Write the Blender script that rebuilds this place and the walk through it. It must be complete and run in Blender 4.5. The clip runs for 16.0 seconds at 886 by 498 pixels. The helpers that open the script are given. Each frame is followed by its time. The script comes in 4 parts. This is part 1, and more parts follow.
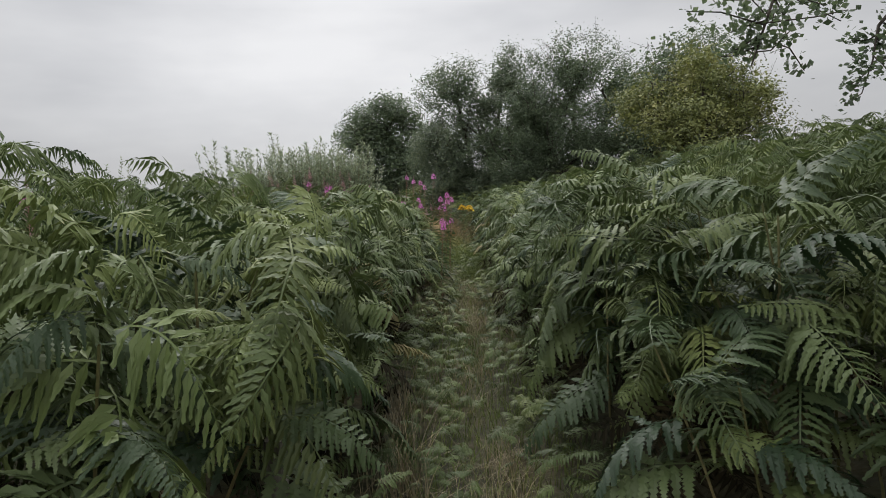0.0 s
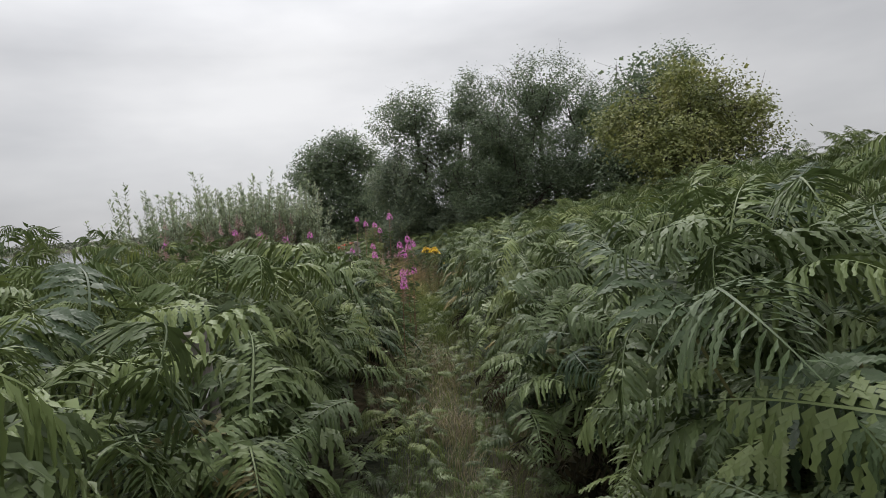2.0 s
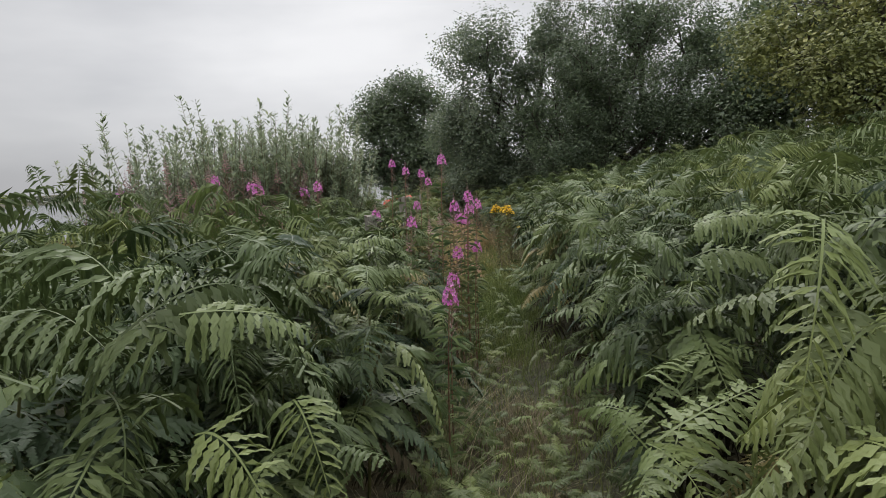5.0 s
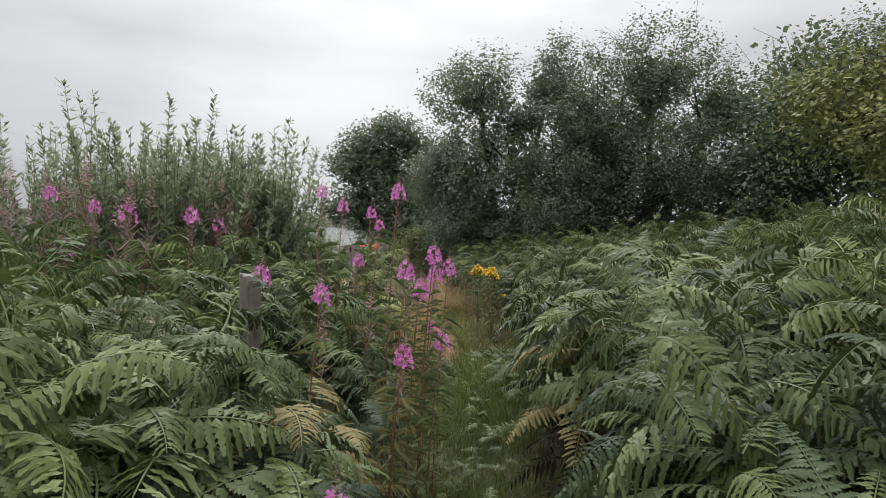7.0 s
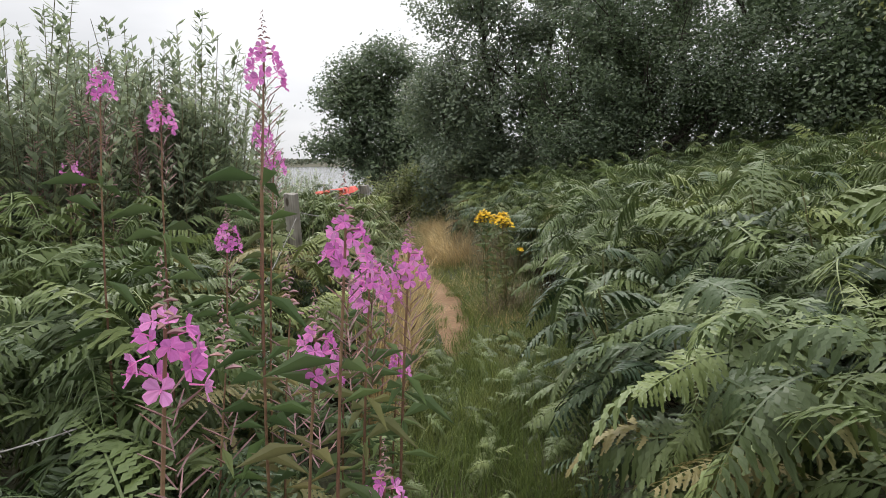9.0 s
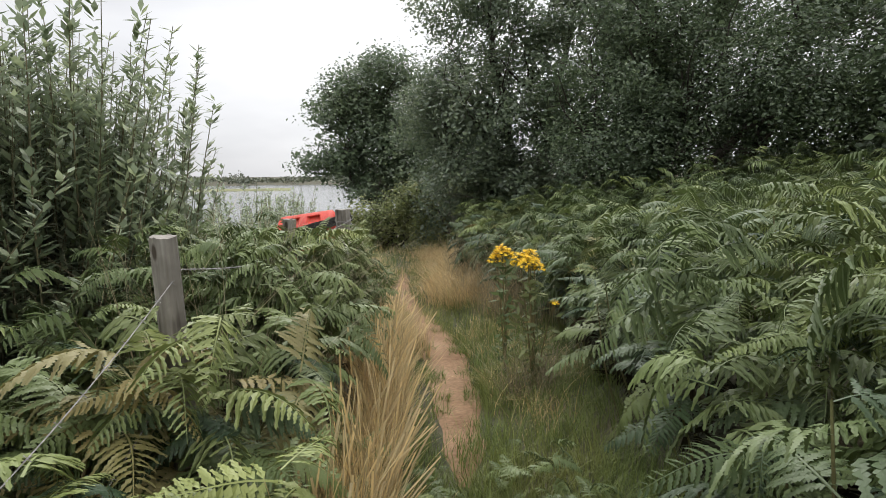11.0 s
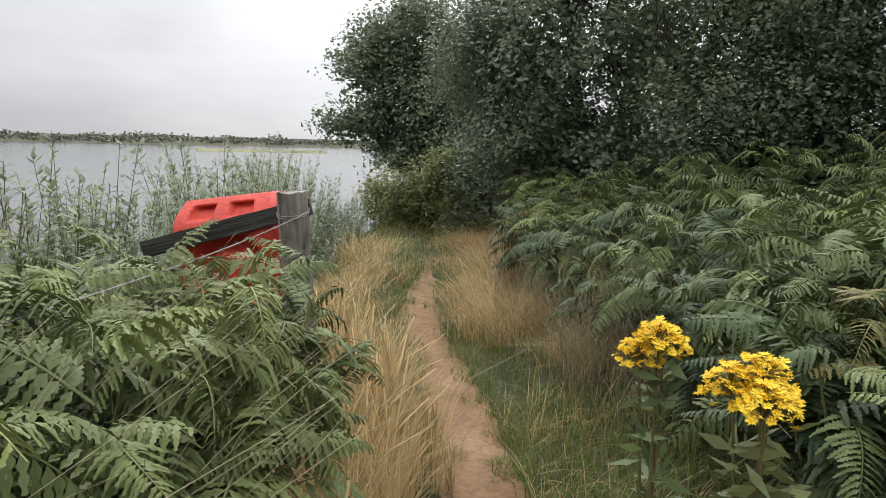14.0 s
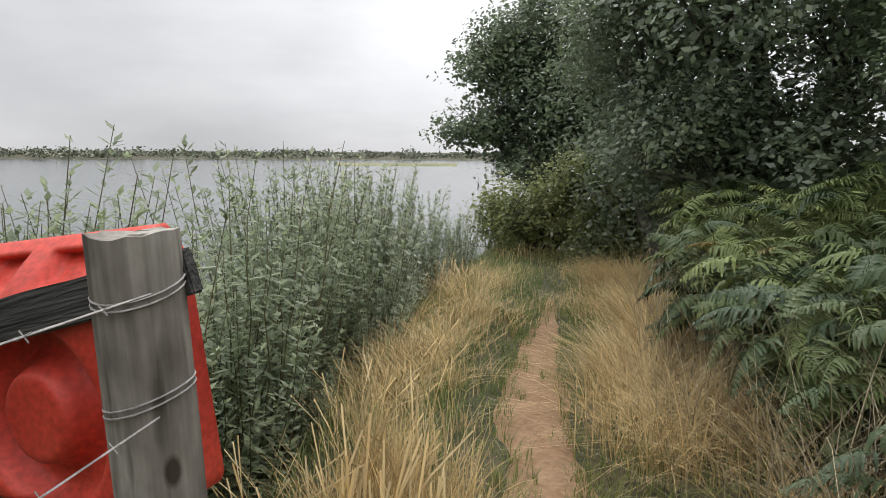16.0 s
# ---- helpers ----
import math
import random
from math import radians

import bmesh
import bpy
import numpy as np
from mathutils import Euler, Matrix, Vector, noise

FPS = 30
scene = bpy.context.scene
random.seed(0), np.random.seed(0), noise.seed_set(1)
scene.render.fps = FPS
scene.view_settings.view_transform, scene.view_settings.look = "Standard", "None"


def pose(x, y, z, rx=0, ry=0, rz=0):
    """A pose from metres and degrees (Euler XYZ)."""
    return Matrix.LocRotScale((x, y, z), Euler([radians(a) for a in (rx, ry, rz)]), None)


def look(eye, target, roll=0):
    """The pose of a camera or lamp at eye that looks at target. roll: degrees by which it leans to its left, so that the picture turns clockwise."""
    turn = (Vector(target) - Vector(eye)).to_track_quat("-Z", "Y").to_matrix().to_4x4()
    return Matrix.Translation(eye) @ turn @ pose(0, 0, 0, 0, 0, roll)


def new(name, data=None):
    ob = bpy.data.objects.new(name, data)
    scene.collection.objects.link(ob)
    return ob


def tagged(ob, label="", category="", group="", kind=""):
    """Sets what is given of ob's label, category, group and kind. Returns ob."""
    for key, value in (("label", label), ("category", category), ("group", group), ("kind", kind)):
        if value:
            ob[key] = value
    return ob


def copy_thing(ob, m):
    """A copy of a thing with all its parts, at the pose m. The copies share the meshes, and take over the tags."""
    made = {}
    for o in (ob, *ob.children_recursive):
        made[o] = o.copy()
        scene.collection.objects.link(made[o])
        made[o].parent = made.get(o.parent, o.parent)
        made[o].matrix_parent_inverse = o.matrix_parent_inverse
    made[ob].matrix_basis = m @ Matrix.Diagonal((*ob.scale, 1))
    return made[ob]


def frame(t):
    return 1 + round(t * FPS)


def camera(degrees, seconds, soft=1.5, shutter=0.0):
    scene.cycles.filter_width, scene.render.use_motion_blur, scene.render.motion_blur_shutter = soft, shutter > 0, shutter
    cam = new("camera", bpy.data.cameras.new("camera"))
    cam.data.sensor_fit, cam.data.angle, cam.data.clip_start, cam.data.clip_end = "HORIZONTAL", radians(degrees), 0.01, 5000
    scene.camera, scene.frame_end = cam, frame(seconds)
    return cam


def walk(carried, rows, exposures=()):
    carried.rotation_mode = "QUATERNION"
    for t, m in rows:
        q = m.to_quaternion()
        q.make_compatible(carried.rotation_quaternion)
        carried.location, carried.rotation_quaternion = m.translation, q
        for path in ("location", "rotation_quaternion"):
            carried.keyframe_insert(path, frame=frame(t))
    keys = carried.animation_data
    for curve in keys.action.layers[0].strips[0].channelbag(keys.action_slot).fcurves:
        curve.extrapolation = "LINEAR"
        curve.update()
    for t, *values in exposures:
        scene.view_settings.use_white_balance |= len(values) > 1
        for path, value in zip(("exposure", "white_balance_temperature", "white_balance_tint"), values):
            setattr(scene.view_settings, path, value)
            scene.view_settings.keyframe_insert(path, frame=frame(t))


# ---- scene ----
cam = camera(70.4, 16.0, 0.9)
METRES, EYE, TILT, LEAN, TURN = 16.0, 1.5, -6.5, 2.3, 0.0
ROWS = [
    (0.0, 0.0, 0.0, 0.0, 0.0, 0.0, -0.0),
    (0.5, 0.0009, 0.0297, 0.0029, -2.65, 4.7, -0.98),
    (1.0, 0.0025, 0.0635, 0.0068, -6.21, 2.98, -0.05),
    (1.5, 0.0021, 0.0948, 0.0113, -1.45, 4.64, 0.67),
    (2.0, 0.0024, 0.1246, 0.0153, -3.22, 3.32, 2.79),
    (2.5, 0.0063, 0.1578, 0.0192, -0.06, -0.14, 1.81),
    (3.0, 0.0073, 0.1902, 0.0207, 1.29, 2.47, -4.74),
    (3.5, 0.0077, 0.2206, 0.0227, 2.12, 2.76, -0.96),
    (4.0, 0.0068, 0.2518, 0.026, 3.2, -0.9, 0.98),
    (6.5, 0.0095, 0.4084, 0.0395, 0.69, 1.38, -0.8),
    (7.0, 0.0105, 0.4416, 0.0428, 0.95, 4.0, -4.31),
    (7.5, 0.0115, 0.4745, 0.047, 4.07, 0.3, -3.44),
    (8.0, 0.0125, 0.5056, 0.0507, 0.4, 0.44, -2.81),
    (8.5, 0.0141, 0.5384, 0.054, 2.92, -1.04, -1.59),
    (9.0, 0.0146, 0.5696, 0.0557, 1.61, -1.87, -1.84),
    (9.5, 0.0163, 0.6035, 0.0589, 0.06, -0.1, -2.51),
    (12.0, 0.0047, 0.733, 0.072, 6.56, -0.76, -1.23),
    (12.5, 0.0023, 0.7667, 0.0733, 9.33, -3.08, -1.06),
    (13.0, 0.0012, 0.7988, 0.0778, 6.94, 1.03, -1.79),
    (13.5, 0.0024, 0.8313, 0.0812, 8.46, -1.9, -3.57),
    (14.0, 0.001, 0.8648, 0.0839, 5.04, -3.38, -4.15),
    (14.5, -0.0003, 0.8955, 0.0867, 8.68, -6.15, 0.31),
    (15.0, -0.0033, 0.9286, 0.0882, 7.96, -4.6, -3.23),
    (15.5, -0.0062, 0.962, 0.0889, 13.07, -1.91, -1.38),
    (16.0, -0.0094, 0.9918, 0.091, 16.85, -3.16, -4.43),
]
EXPOSURES = [(0.0, -0.25), (4.0, -0.2), (7.0, -0.1), (9.5, 0.2), (16.0, 0.15)]
walk(cam, [(t, pose(0, 0, EYE, TILT, LEAN, TURN) @ pose(METRES * x, METRES * y, METRES * z, 90 + pitch, roll, yaw)) for t, x, y, z, yaw, pitch, roll in ROWS], EXPOSURES)

# ---------------------------------------------------------------- light
world = bpy.data.worlds.new("overcast")
scene.world = world
world.use_nodes = True
wn, wl = world.node_tree.nodes, world.node_tree.links
wn.clear()
SUN_EL, SUN_AZ = 48.0, -8.0
sky = wn.new("ShaderNodeTexSky")
sky.sky_type = 'NISHITA'
sky.sun_disc = False
sky.sun_elevation = radians(SUN_EL)
sky.sun_rotation = radians(SUN_AZ)
tc = wn.new("ShaderNodeTexCoord")
mp = wn.new("ShaderNodeMapping")
mp.inputs["Scale"].default_value = (1.0, 1.0, 3.2)
wl.new(tc.outputs["Generated"], mp.inputs["Vector"])
n1 = wn.new("ShaderNodeTexNoise")
n1.inputs["Scale"].default_value = 1.7
n1.inputs["Detail"].default_value = 5
n1.inputs["Roughness"].default_value = 0.5
wl.new(mp.outputs["Vector"], n1.inputs["Vector"])
rampc = wn.new("ShaderNodeValToRGB")
rampc.color_ramp.elements[0].position = 0.3
rampc.color_ramp.elements[0].color = (0.50, 0.51, 0.54, 1)
rampc.color_ramp.elements[1].position = 0.72
rampc.color_ramp.elements[1].color = (0.86, 0.86, 0.875, 1)
wl.new(n1.outputs["Fac"], rampc.inputs["Fac"])
# thinner cloud in front of the sun
sd = Vector((math.sin(radians(SUN_AZ)) * math.cos(radians(20)), math.cos(radians(SUN_AZ)) * math.cos(radians(20)), math.sin(radians(20))))
dt = wn.new("ShaderNodeVectorMath")
dt.operation = 'DOT_PRODUCT'
dt.inputs[1].default_value = sd
wl.new(tc.outputs["Generated"], dt.inputs[0])
mr = wn.new("ShaderNodeMapRange")
mr.interpolation_type = 'SMOOTHSTEP'
mr.inputs["From Min"].default_value = 0.80
mr.inputs["From Max"].default_value = 1.0
mr.inputs["To Min"].default_value = 0.92
mr.inputs["To Max"].default_value = 1.25
wl.new(dt.outputs["Value"], mr.inputs["Value"])
# an overcast dome: brighter overhead than at the horizon
sep = wn.new("ShaderNodeSeparateXYZ")
wl.new(tc.outputs["Generated"], sep.inputs[0])
dome = wn.new("ShaderNodeMapRange")
dome.inputs["From Min"].default_value = 0.25
dome.inputs["From Max"].default_value = 1.0
dome.inputs["To Min"].default_value = 1.0
dome.inputs["To Max"].default_value = 3.9
wl.new(sep.outputs["Z"], dome.inputs["Value"])
both = wn.new("ShaderNodeMath")
both.operation = 'MULTIPLY'
wl.new(mr.outputs["Result"], both.inputs[0])
wl.new(dome.outputs["Result"], both.inputs[1])
mul = wn.new("ShaderNodeVectorMath")
mul.operation = 'SCALE'
wl.new(rampc.outputs["Color"], mul.inputs[0])
wl.new(both.outputs["Value"], mul.inputs["Scale"])
skys = wn.new("ShaderNodeVectorMath")
skys.operation = 'SCALE'
skys.inputs["Scale"].default_value = 0.06
wl.new(sky.outputs["Color"], skys.inputs[0])
mixw = wn.new("ShaderNodeMix")
mixw.data_type = 'RGBA'
mixw.inputs["Factor"].default_value = 0.93
wl.new(skys.outputs["Vector"], mixw.inputs["A"])
wl.new(mul.outputs["Vector"], mixw.inputs["B"])
bg = wn.new("ShaderNodeBackground")
bg.inputs["Strength"].default_value = 1.0
wl.new(mixw.outputs["Result"], bg.inputs["Color"])
wo = wn.new("ShaderNodeOutputWorld")
wl.new(bg.outputs["Background"], wo.inputs["Surface"])
sun_data = bpy.data.lights.new("sun", 'SUN')
sun_data.energy = 1.5
sun_data.angle = radians(30)
sun_data.color = (1.0, 0.97, 0.93)
sun = new("sun", sun_data)
sun.matrix_world = look((0, 0, 30), (0 - 30 * math.sin(radians(SUN_AZ)), -30 * math.cos(radians(SUN_AZ)), 30 - 30 * math.tan(radians(SUN_EL))))

# ---------------------------------------------------------------- materials
def rgb(c):
    return (c[0], c[1], c[2], 1.0)


def shader(name):
    m = bpy.data.materials.new(name)
    m.use_nodes = True
    nt = m.node_tree
    return m, nt, nt.nodes["Principled BSDF"], nt.nodes["Material Output"]


def noise_node(nt, scale, detail=3.0, coord="Object", stretch=None):
    t = nt.nodes.new("ShaderNodeTexCoord")
    n = nt.nodes.new("ShaderNodeTexNoise")
    n.inputs["Scale"].default_value = scale
    n.inputs["Detail"].default_value = detail
    if stretch:
        mpn = nt.nodes.new("ShaderNodeMapping")
        mpn.inputs["Scale"].default_value = stretch
        nt.links.new(t.outputs[coord], mpn.inputs["Vector"])
        nt.links.new(mpn.outputs["Vector"], n.inputs["Vector"])
    else:
        nt.links.new(t.outputs[coord], n.inputs["Vector"])
    return n


def ramp_node(nt, fac, stops):
    r = nt.nodes.new("ShaderNodeValToRGB")
    e = r.color_ramp.elements
    e[0].position, e[0].color = stops[0][0], rgb(stops[0][1])
    e[1].position, e[1].color = stops[-1][0], rgb(stops[-1][1])
    for p, c in stops[1:-1]:
        x = e.new(p)
        x.color = rgb(c)
    nt.links.new(fac, r.inputs["Fac"])
    return r


def blend(nt, fac, a, b, how='MIX'):
    x = nt.nodes.new("ShaderNodeMix")
    x.data_type, x.blend_type = 'RGBA', how
    if isinstance(fac, float):
        x.inputs["Factor"].default_value = fac
    else:
        nt.links.new(fac, x.inputs["Factor"])
    for key, v in (("A", a), ("B", b)):
        if isinstance(v, tuple):
            x.inputs[key].default_value = rgb(v)
        else:
            nt.links.new(v, x.inputs[key])
    return x.outputs["Result"]


def leaf_material(name, dark, mid, light, scale=0.9, rough=0.5, through_light=0.3, per_object=False, dead=None, dead_from=0.72, spec=0.35):
    """Foliage: patches at plant scale, variation leaf by leaf, light through the blade."""
    m, nt, b, out = shader(name)
    n = noise_node(nt, scale, 2.0, "Object")
    g = nt.nodes.new("ShaderNodeNewGeometry")
    oi = nt.nodes.new("ShaderNodeObjectInfo")
    if per_object:
        var = oi.outputs["Random"]
    else:
        var = n.outputs["Fac"]
    base = ramp_node(nt, var, [(0.25, dark), (0.5, mid), (0.78, light)] if not per_object else [(0.0, dark), (0.5, mid), (1.0, light)])
    isl = ramp_node(nt, g.outputs["Random Per Island"], [(0.0, (0.52, 0.54, 0.52)), (0.5, (1, 1, 1)), (1.0, (1.36, 1.3, 1.12))])
    col = blend(nt, 0.8, base.outputs["Color"], isl.outputs["Color"], 'MULTIPLY')
    if dead:
        n2 = noise_node(nt, 1.7, 1.0)
        dr = ramp_node(nt, n2.outputs["Fac"], [(dead_from, (0, 0, 0)), (dead_from + 0.06, (0.8, 0.8, 0.8))])
        col = blend(nt, dr.outputs["Color"], col, dead)
    nt.links.new(col, b.inputs["Base Color"])
    b.inputs["Roughness"].default_value = rough
    b.inputs["Specular IOR Level"].default_value = spec
    tr = nt.nodes.new("ShaderNodeBsdfTranslucent")
    nt.links.new(col, tr.inputs["Color"])
    mx = nt.nodes.new("ShaderNodeMixShader")
    mx.inputs[0].default_value = through_light
    nt.links.new(b.outputs[0], mx.inputs[1])
    nt.links.new(tr.outputs[0], mx.inputs[2])
    nt.links.new(mx.outputs[0], out.inputs["Surface"])
    return m


def solid_material(name, a, b2, scale=6.0, rough=0.8, bump=0.3, stretch=None, detail=6.0, spec=0.3, mid=None, fine=None):
    m, nt, b, out = shader(name)
    n = noise_node(nt, scale, detail, "Object", stretch)
    stops = [(0.3, a), (0.7, b2)] if mid is None else [(0.3, a), (0.5, mid), (0.7, b2)]
    col = ramp_node(nt, n.outputs["Fac"], stops).outputs["Color"]
    n2 = noise_node(nt, fine or scale * 9, 4.0, "Object", stretch)
    col = blend(nt, 0.6, col, ramp_node(nt, n2.outputs["Fac"], [(0.3, (0.6, 0.6, 0.6)), (0.7, (1.3, 1.3, 1.3))]).outputs["Color"], 'MULTIPLY')
    nt.links.new(col, b.inputs["Base Color"])
    b.inputs["Roughness"].default_value = rough
    b.inputs["Specular IOR Level"].default_value = spec
    if bump:
        bp = nt.nodes.new("ShaderNodeBump")
        bp.inputs["Strength"].default_value = bump
        bp.inputs["Distance"].default_value = 0.02
        nt.links.new(n2.outputs["Fac"], bp.inputs["Height"])
        nt.links.new(bp.outputs["Normal"], b.inputs["Normal"])
    return m


M_FERN = leaf_material("bracken_green", (0.026, 0.050, 0.022), (0.070, 0.102, 0.043), (0.140, 0.178, 0.062), per_object=True, rough=0.48, spec=0.32, through_light=0.14)
M_FERN_MASS = leaf_material("bracken_mass", (0.046, 0.076, 0.028), (0.120, 0.160, 0.058), (0.210, 0.242, 0.084), scale=0.8, rough=0.48, spec=0.32, through_light=0.14, dead=(0.22, 0.17, 0.06), dead_from=0.75)
M_FERN_DRY = leaf_material("bracken_yellowing", (0.20, 0.19, 0.075), (0.26, 0.23, 0.10), (0.30, 0.25, 0.10), per_object=True)
# dead brown taken near black: shade of the gaps put into the colour
M_FERN_DEAD_SHADE = leaf_material("bracken_dead_shade", (0.022, 0.020, 0.012), (0.035, 0.030, 0.017), (0.060, 0.045, 0.024), rough=0.8, spec=0.1, through_light=0.05)
M_STALK = solid_material("fern_stalk", (0.12, 0.13, 0.05), (0.22, 0.17, 0.08), 8, 0.6, 0.0)
M_LEAF_DARK = leaf_material("leaf_dark", (0.082, 0.116, 0.064), (0.118, 0.162, 0.088), (0.165, 0.217, 0.118), scale=0.7, through_light=0.45, spec=0.6, rough=0.36)
M_LEAF_GREY = leaf_material("leaf_grey_green", (0.110, 0.148, 0.092), (0.152, 0.195, 0.120), (0.200, 0.242, 0.153), scale=0.6, through_light=0.45, spec=0.6, rough=0.36)
M_LEAF_HAW = leaf_material("leaf_hawthorn", (0.145, 0.170, 0.062), (0.205, 0.230, 0.080), (0.285, 0.275, 0.098), scale=1.1, through_light=0.25, dead=(0.24, 0.16, 0.06), dead_from=0.73)
M_LEAF_OAK = leaf_material("leaf_oak", (0.090, 0.128, 0.072), (0.128, 0.172, 0.095), (0.168, 0.215, 0.12), scale=0.4, through_light=0.45, spec=0.6, rough=0.36)
M_LEAF_BUSH = leaf_material("leaf_bush", (0.15, 0.18, 0.07), (0.20, 0.23, 0.09), (0.27, 0.28, 0.12), scale=1.2, through_light=0.45)
M_FAR = leaf_material("far_tree_leaf", (0.10, 0.115, 0.085), (0.13, 0.145, 0.105), (0.17, 0.18, 0.125), scale=0.05, through_light=0.1)
M_OSIER = leaf_material("osier_leaf", (0.19, 0.24, 0.145), (0.27, 0.32, 0.205), (0.37, 0.41, 0.285), scale=1.0, through_light=0.45)
M_BARK = solid_material("bark", (0.035, 0.03, 0.025), (0.09, 0.075, 0.06), 9, 0.9, 0.6, (1, 1, 0.2))
M_STEM = solid_material("osier_stem", (0.10, 0.10, 0.05), (0.19, 0.16, 0.09), 12, 0.6, 0.0)
M_STRAW = leaf_material("dry_grass", (0.42, 0.305, 0.150), (0.56, 0.425, 0.220), (0.68, 0.555, 0.320), scale=1.4, through_light=0.25, rough=0.6)
M_STRAW_GREY = leaf_material("withered_stalks", (0.24, 0.20, 0.13), (0.34, 0.29, 0.19), (0.45, 0.39, 0.27), scale=2.0, through_light=0.15, rough=0.7)
M_GRASS = leaf_material("grass_green", (0.11, 0.155, 0.042), (0.155, 0.20, 0.058), (0.25, 0.255, 0.09), scale=1.0, through_light=0.3)
M_PINK = leaf_material("fireweed_petal", (0.62, 0.17, 0.53), (0.72, 0.24, 0.62), (0.80, 0.36, 0.71), per_object=True, through_light=0.4, rough=0.6)
M_PINK_FADED = leaf_material("fireweed_seed_spike", (0.34, 0.20, 0.20), (0.42, 0.26, 0.27), (0.50, 0.30, 0.33), per_object=True, through_light=0.2, rough=0.7)
M_FW_STEM = solid_material("fireweed_stem", (0.20, 0.10, 0.07), (0.27, 0.17, 0.10), 10, 0.6, 0.0)
M_FW_LEAF = leaf_material("fireweed_leaf", (0.09, 0.14, 0.055), (0.14, 0.19, 0.08), (0.22, 0.20, 0.09), per_object=True)
M_YELLOW = leaf_material("ragwort_petal", (0.72, 0.48, 0.02), (0.80, 0.56, 0.03), (0.85, 0.64, 0.05), per_object=True, through_light=0.25, rough=0.6)
M_BROADLEAF = leaf_material("broad_leaf", (0.06, 0.11, 0.036), (0.08, 0.135, 0.05), (0.11, 0.16, 0.06), per_object=True)
M_SOIL = solid_material("path_soil", (0.18, 0.108, 0.062), (0.33, 0.220, 0.138), 2.2, 0.95, 0.6, None, 8, 0.15, (0.26, 0.166, 0.099), 30)
def wood_material():
    """Grey weathered timber: mottled, with grain, dark cracks and knots."""
    m, nt, b, out = shader("weathered_wood")
    mott = noise_node(nt, 9.0, 5, "Object", (1, 1, 0.6))
    grain = noise_node(nt, 60.0, 4, "Object", (1, 1, 0.05))
    crack = noise_node(nt, 22.0, 3, "Object", (1, 1, 0.10))
    col = ramp_node(nt, mott.outputs["Fac"], [(0.3, (0.115, 0.10, 0.085)), (0.5, (0.215, 0.195, 0.168)), (0.72, (0.36, 0.338, 0.30))]).outputs["Color"]
    col = blend(nt, 0.55, col, ramp_node(nt, grain.outputs["Fac"], [(0.35, (0.6, 0.58, 0.55)), (0.65, (1.25, 1.25, 1.25))]).outputs["Color"], 'MULTIPLY')
    col = blend(nt, 0.8, col, ramp_node(nt, crack.outputs["Fac"], [(0.34, (0.4, 0.38, 0.35)), (0.42, (1, 1, 1))]).outputs["Color"], 'MULTIPLY')
    t = nt.nodes.new("ShaderNodeTexCoord")
    mk = nt.nodes.new("ShaderNodeMapping")
    mk.inputs["Scale"].default_value = (9, 9, 5)
    vo = nt.nodes.new("ShaderNodeTexVoronoi")
    vo.inputs["Scale"].default_value = 1.0
    nt.links.new(t.outputs["Object"], mk.inputs["Vector"])
    nt.links.new(mk.outputs["Vector"], vo.inputs["Vector"])
    col = blend(nt, 1.0, col, ramp_node(nt, vo.outputs["Distance"], [(0.10, (0.22, 0.18, 0.14)), (0.17, (1, 1, 1))]).outputs["Color"], 'MULTIPLY')
    nt.links.new(col, b.inputs["Base Color"])
    b.inputs["Roughness"].default_value = 0.88
    bp = nt.nodes.new("ShaderNodeBump")
    bp.inputs["Strength"].default_value = 0.6
    bp.inputs["Distance"].default_value = 0.006
    nt.links.new(crack.outputs["Fac"], bp.inputs["Height"])
    nt.links.new(bp.outputs["Normal"], b.inputs["Normal"])
    return m


M_WOOD = wood_material()
M_BOARD = solid_material("dark_board", (0.028, 0.027, 0.026), (0.095, 0.092, 0.086), 7, 0.85, 0.5, (0.4, 6, 6), 8, 0.2, None, 22)
M_RED = solid_material("red_plastic", (0.50, 0.040, 0.025), (0.66, 0.075, 0.045), 5, 0.5, 0.08, None, 8, 0.4, None, 60)
M_WIRE = solid_material("galvanised_wire", (0.16, 0.15, 0.14), (0.36, 0.34, 0.32), 40, 0.5, 0.0)
M_FIELD = solid_material("far_field", (0.15, 0.17, 0.09), (0.28, 0.26, 0.15), 0.02, 0.95, 0.0, None, 4, 0.1, None, 0.3)


def ground_material():
    m, nt, b, out = shader("bank_ground")
    n = noise_node(nt, 0.9, 6)
    n2 = noise_node(nt, 14.0, 6)
    c = ramp_node(nt, n.outputs["Fac"], [(0.32, (0.032, 0.038, 0.018)), (0.5, (0.058, 0.056, 0.029)), (0.68, (0.115, 0.09, 0.048))])
    c2 = ramp_node(nt, n2.outputs["Fac"], [(0.3, (0.5, 0.5, 0.5)), (0.7, (1.4, 1.35, 1.25))])
    nt.links.new(blend(nt, 0.8, c.outputs["Color"], c2.outputs["Color"], 'MULTIPLY'), b.inputs["Base Color"])
    b.inputs["Roughness"].default_value = 0.95
    bp = nt.nodes.new("ShaderNodeBump")
    bp.inputs["Distance"].default_value = 0.04
    bp.inputs["Strength"].default_value = 0.7
    nt.links.new(n2.outputs["Fac"], bp.inputs["Height"])
    nt.links.new(bp.outputs["Normal"], b.inputs["Normal"])
    return m


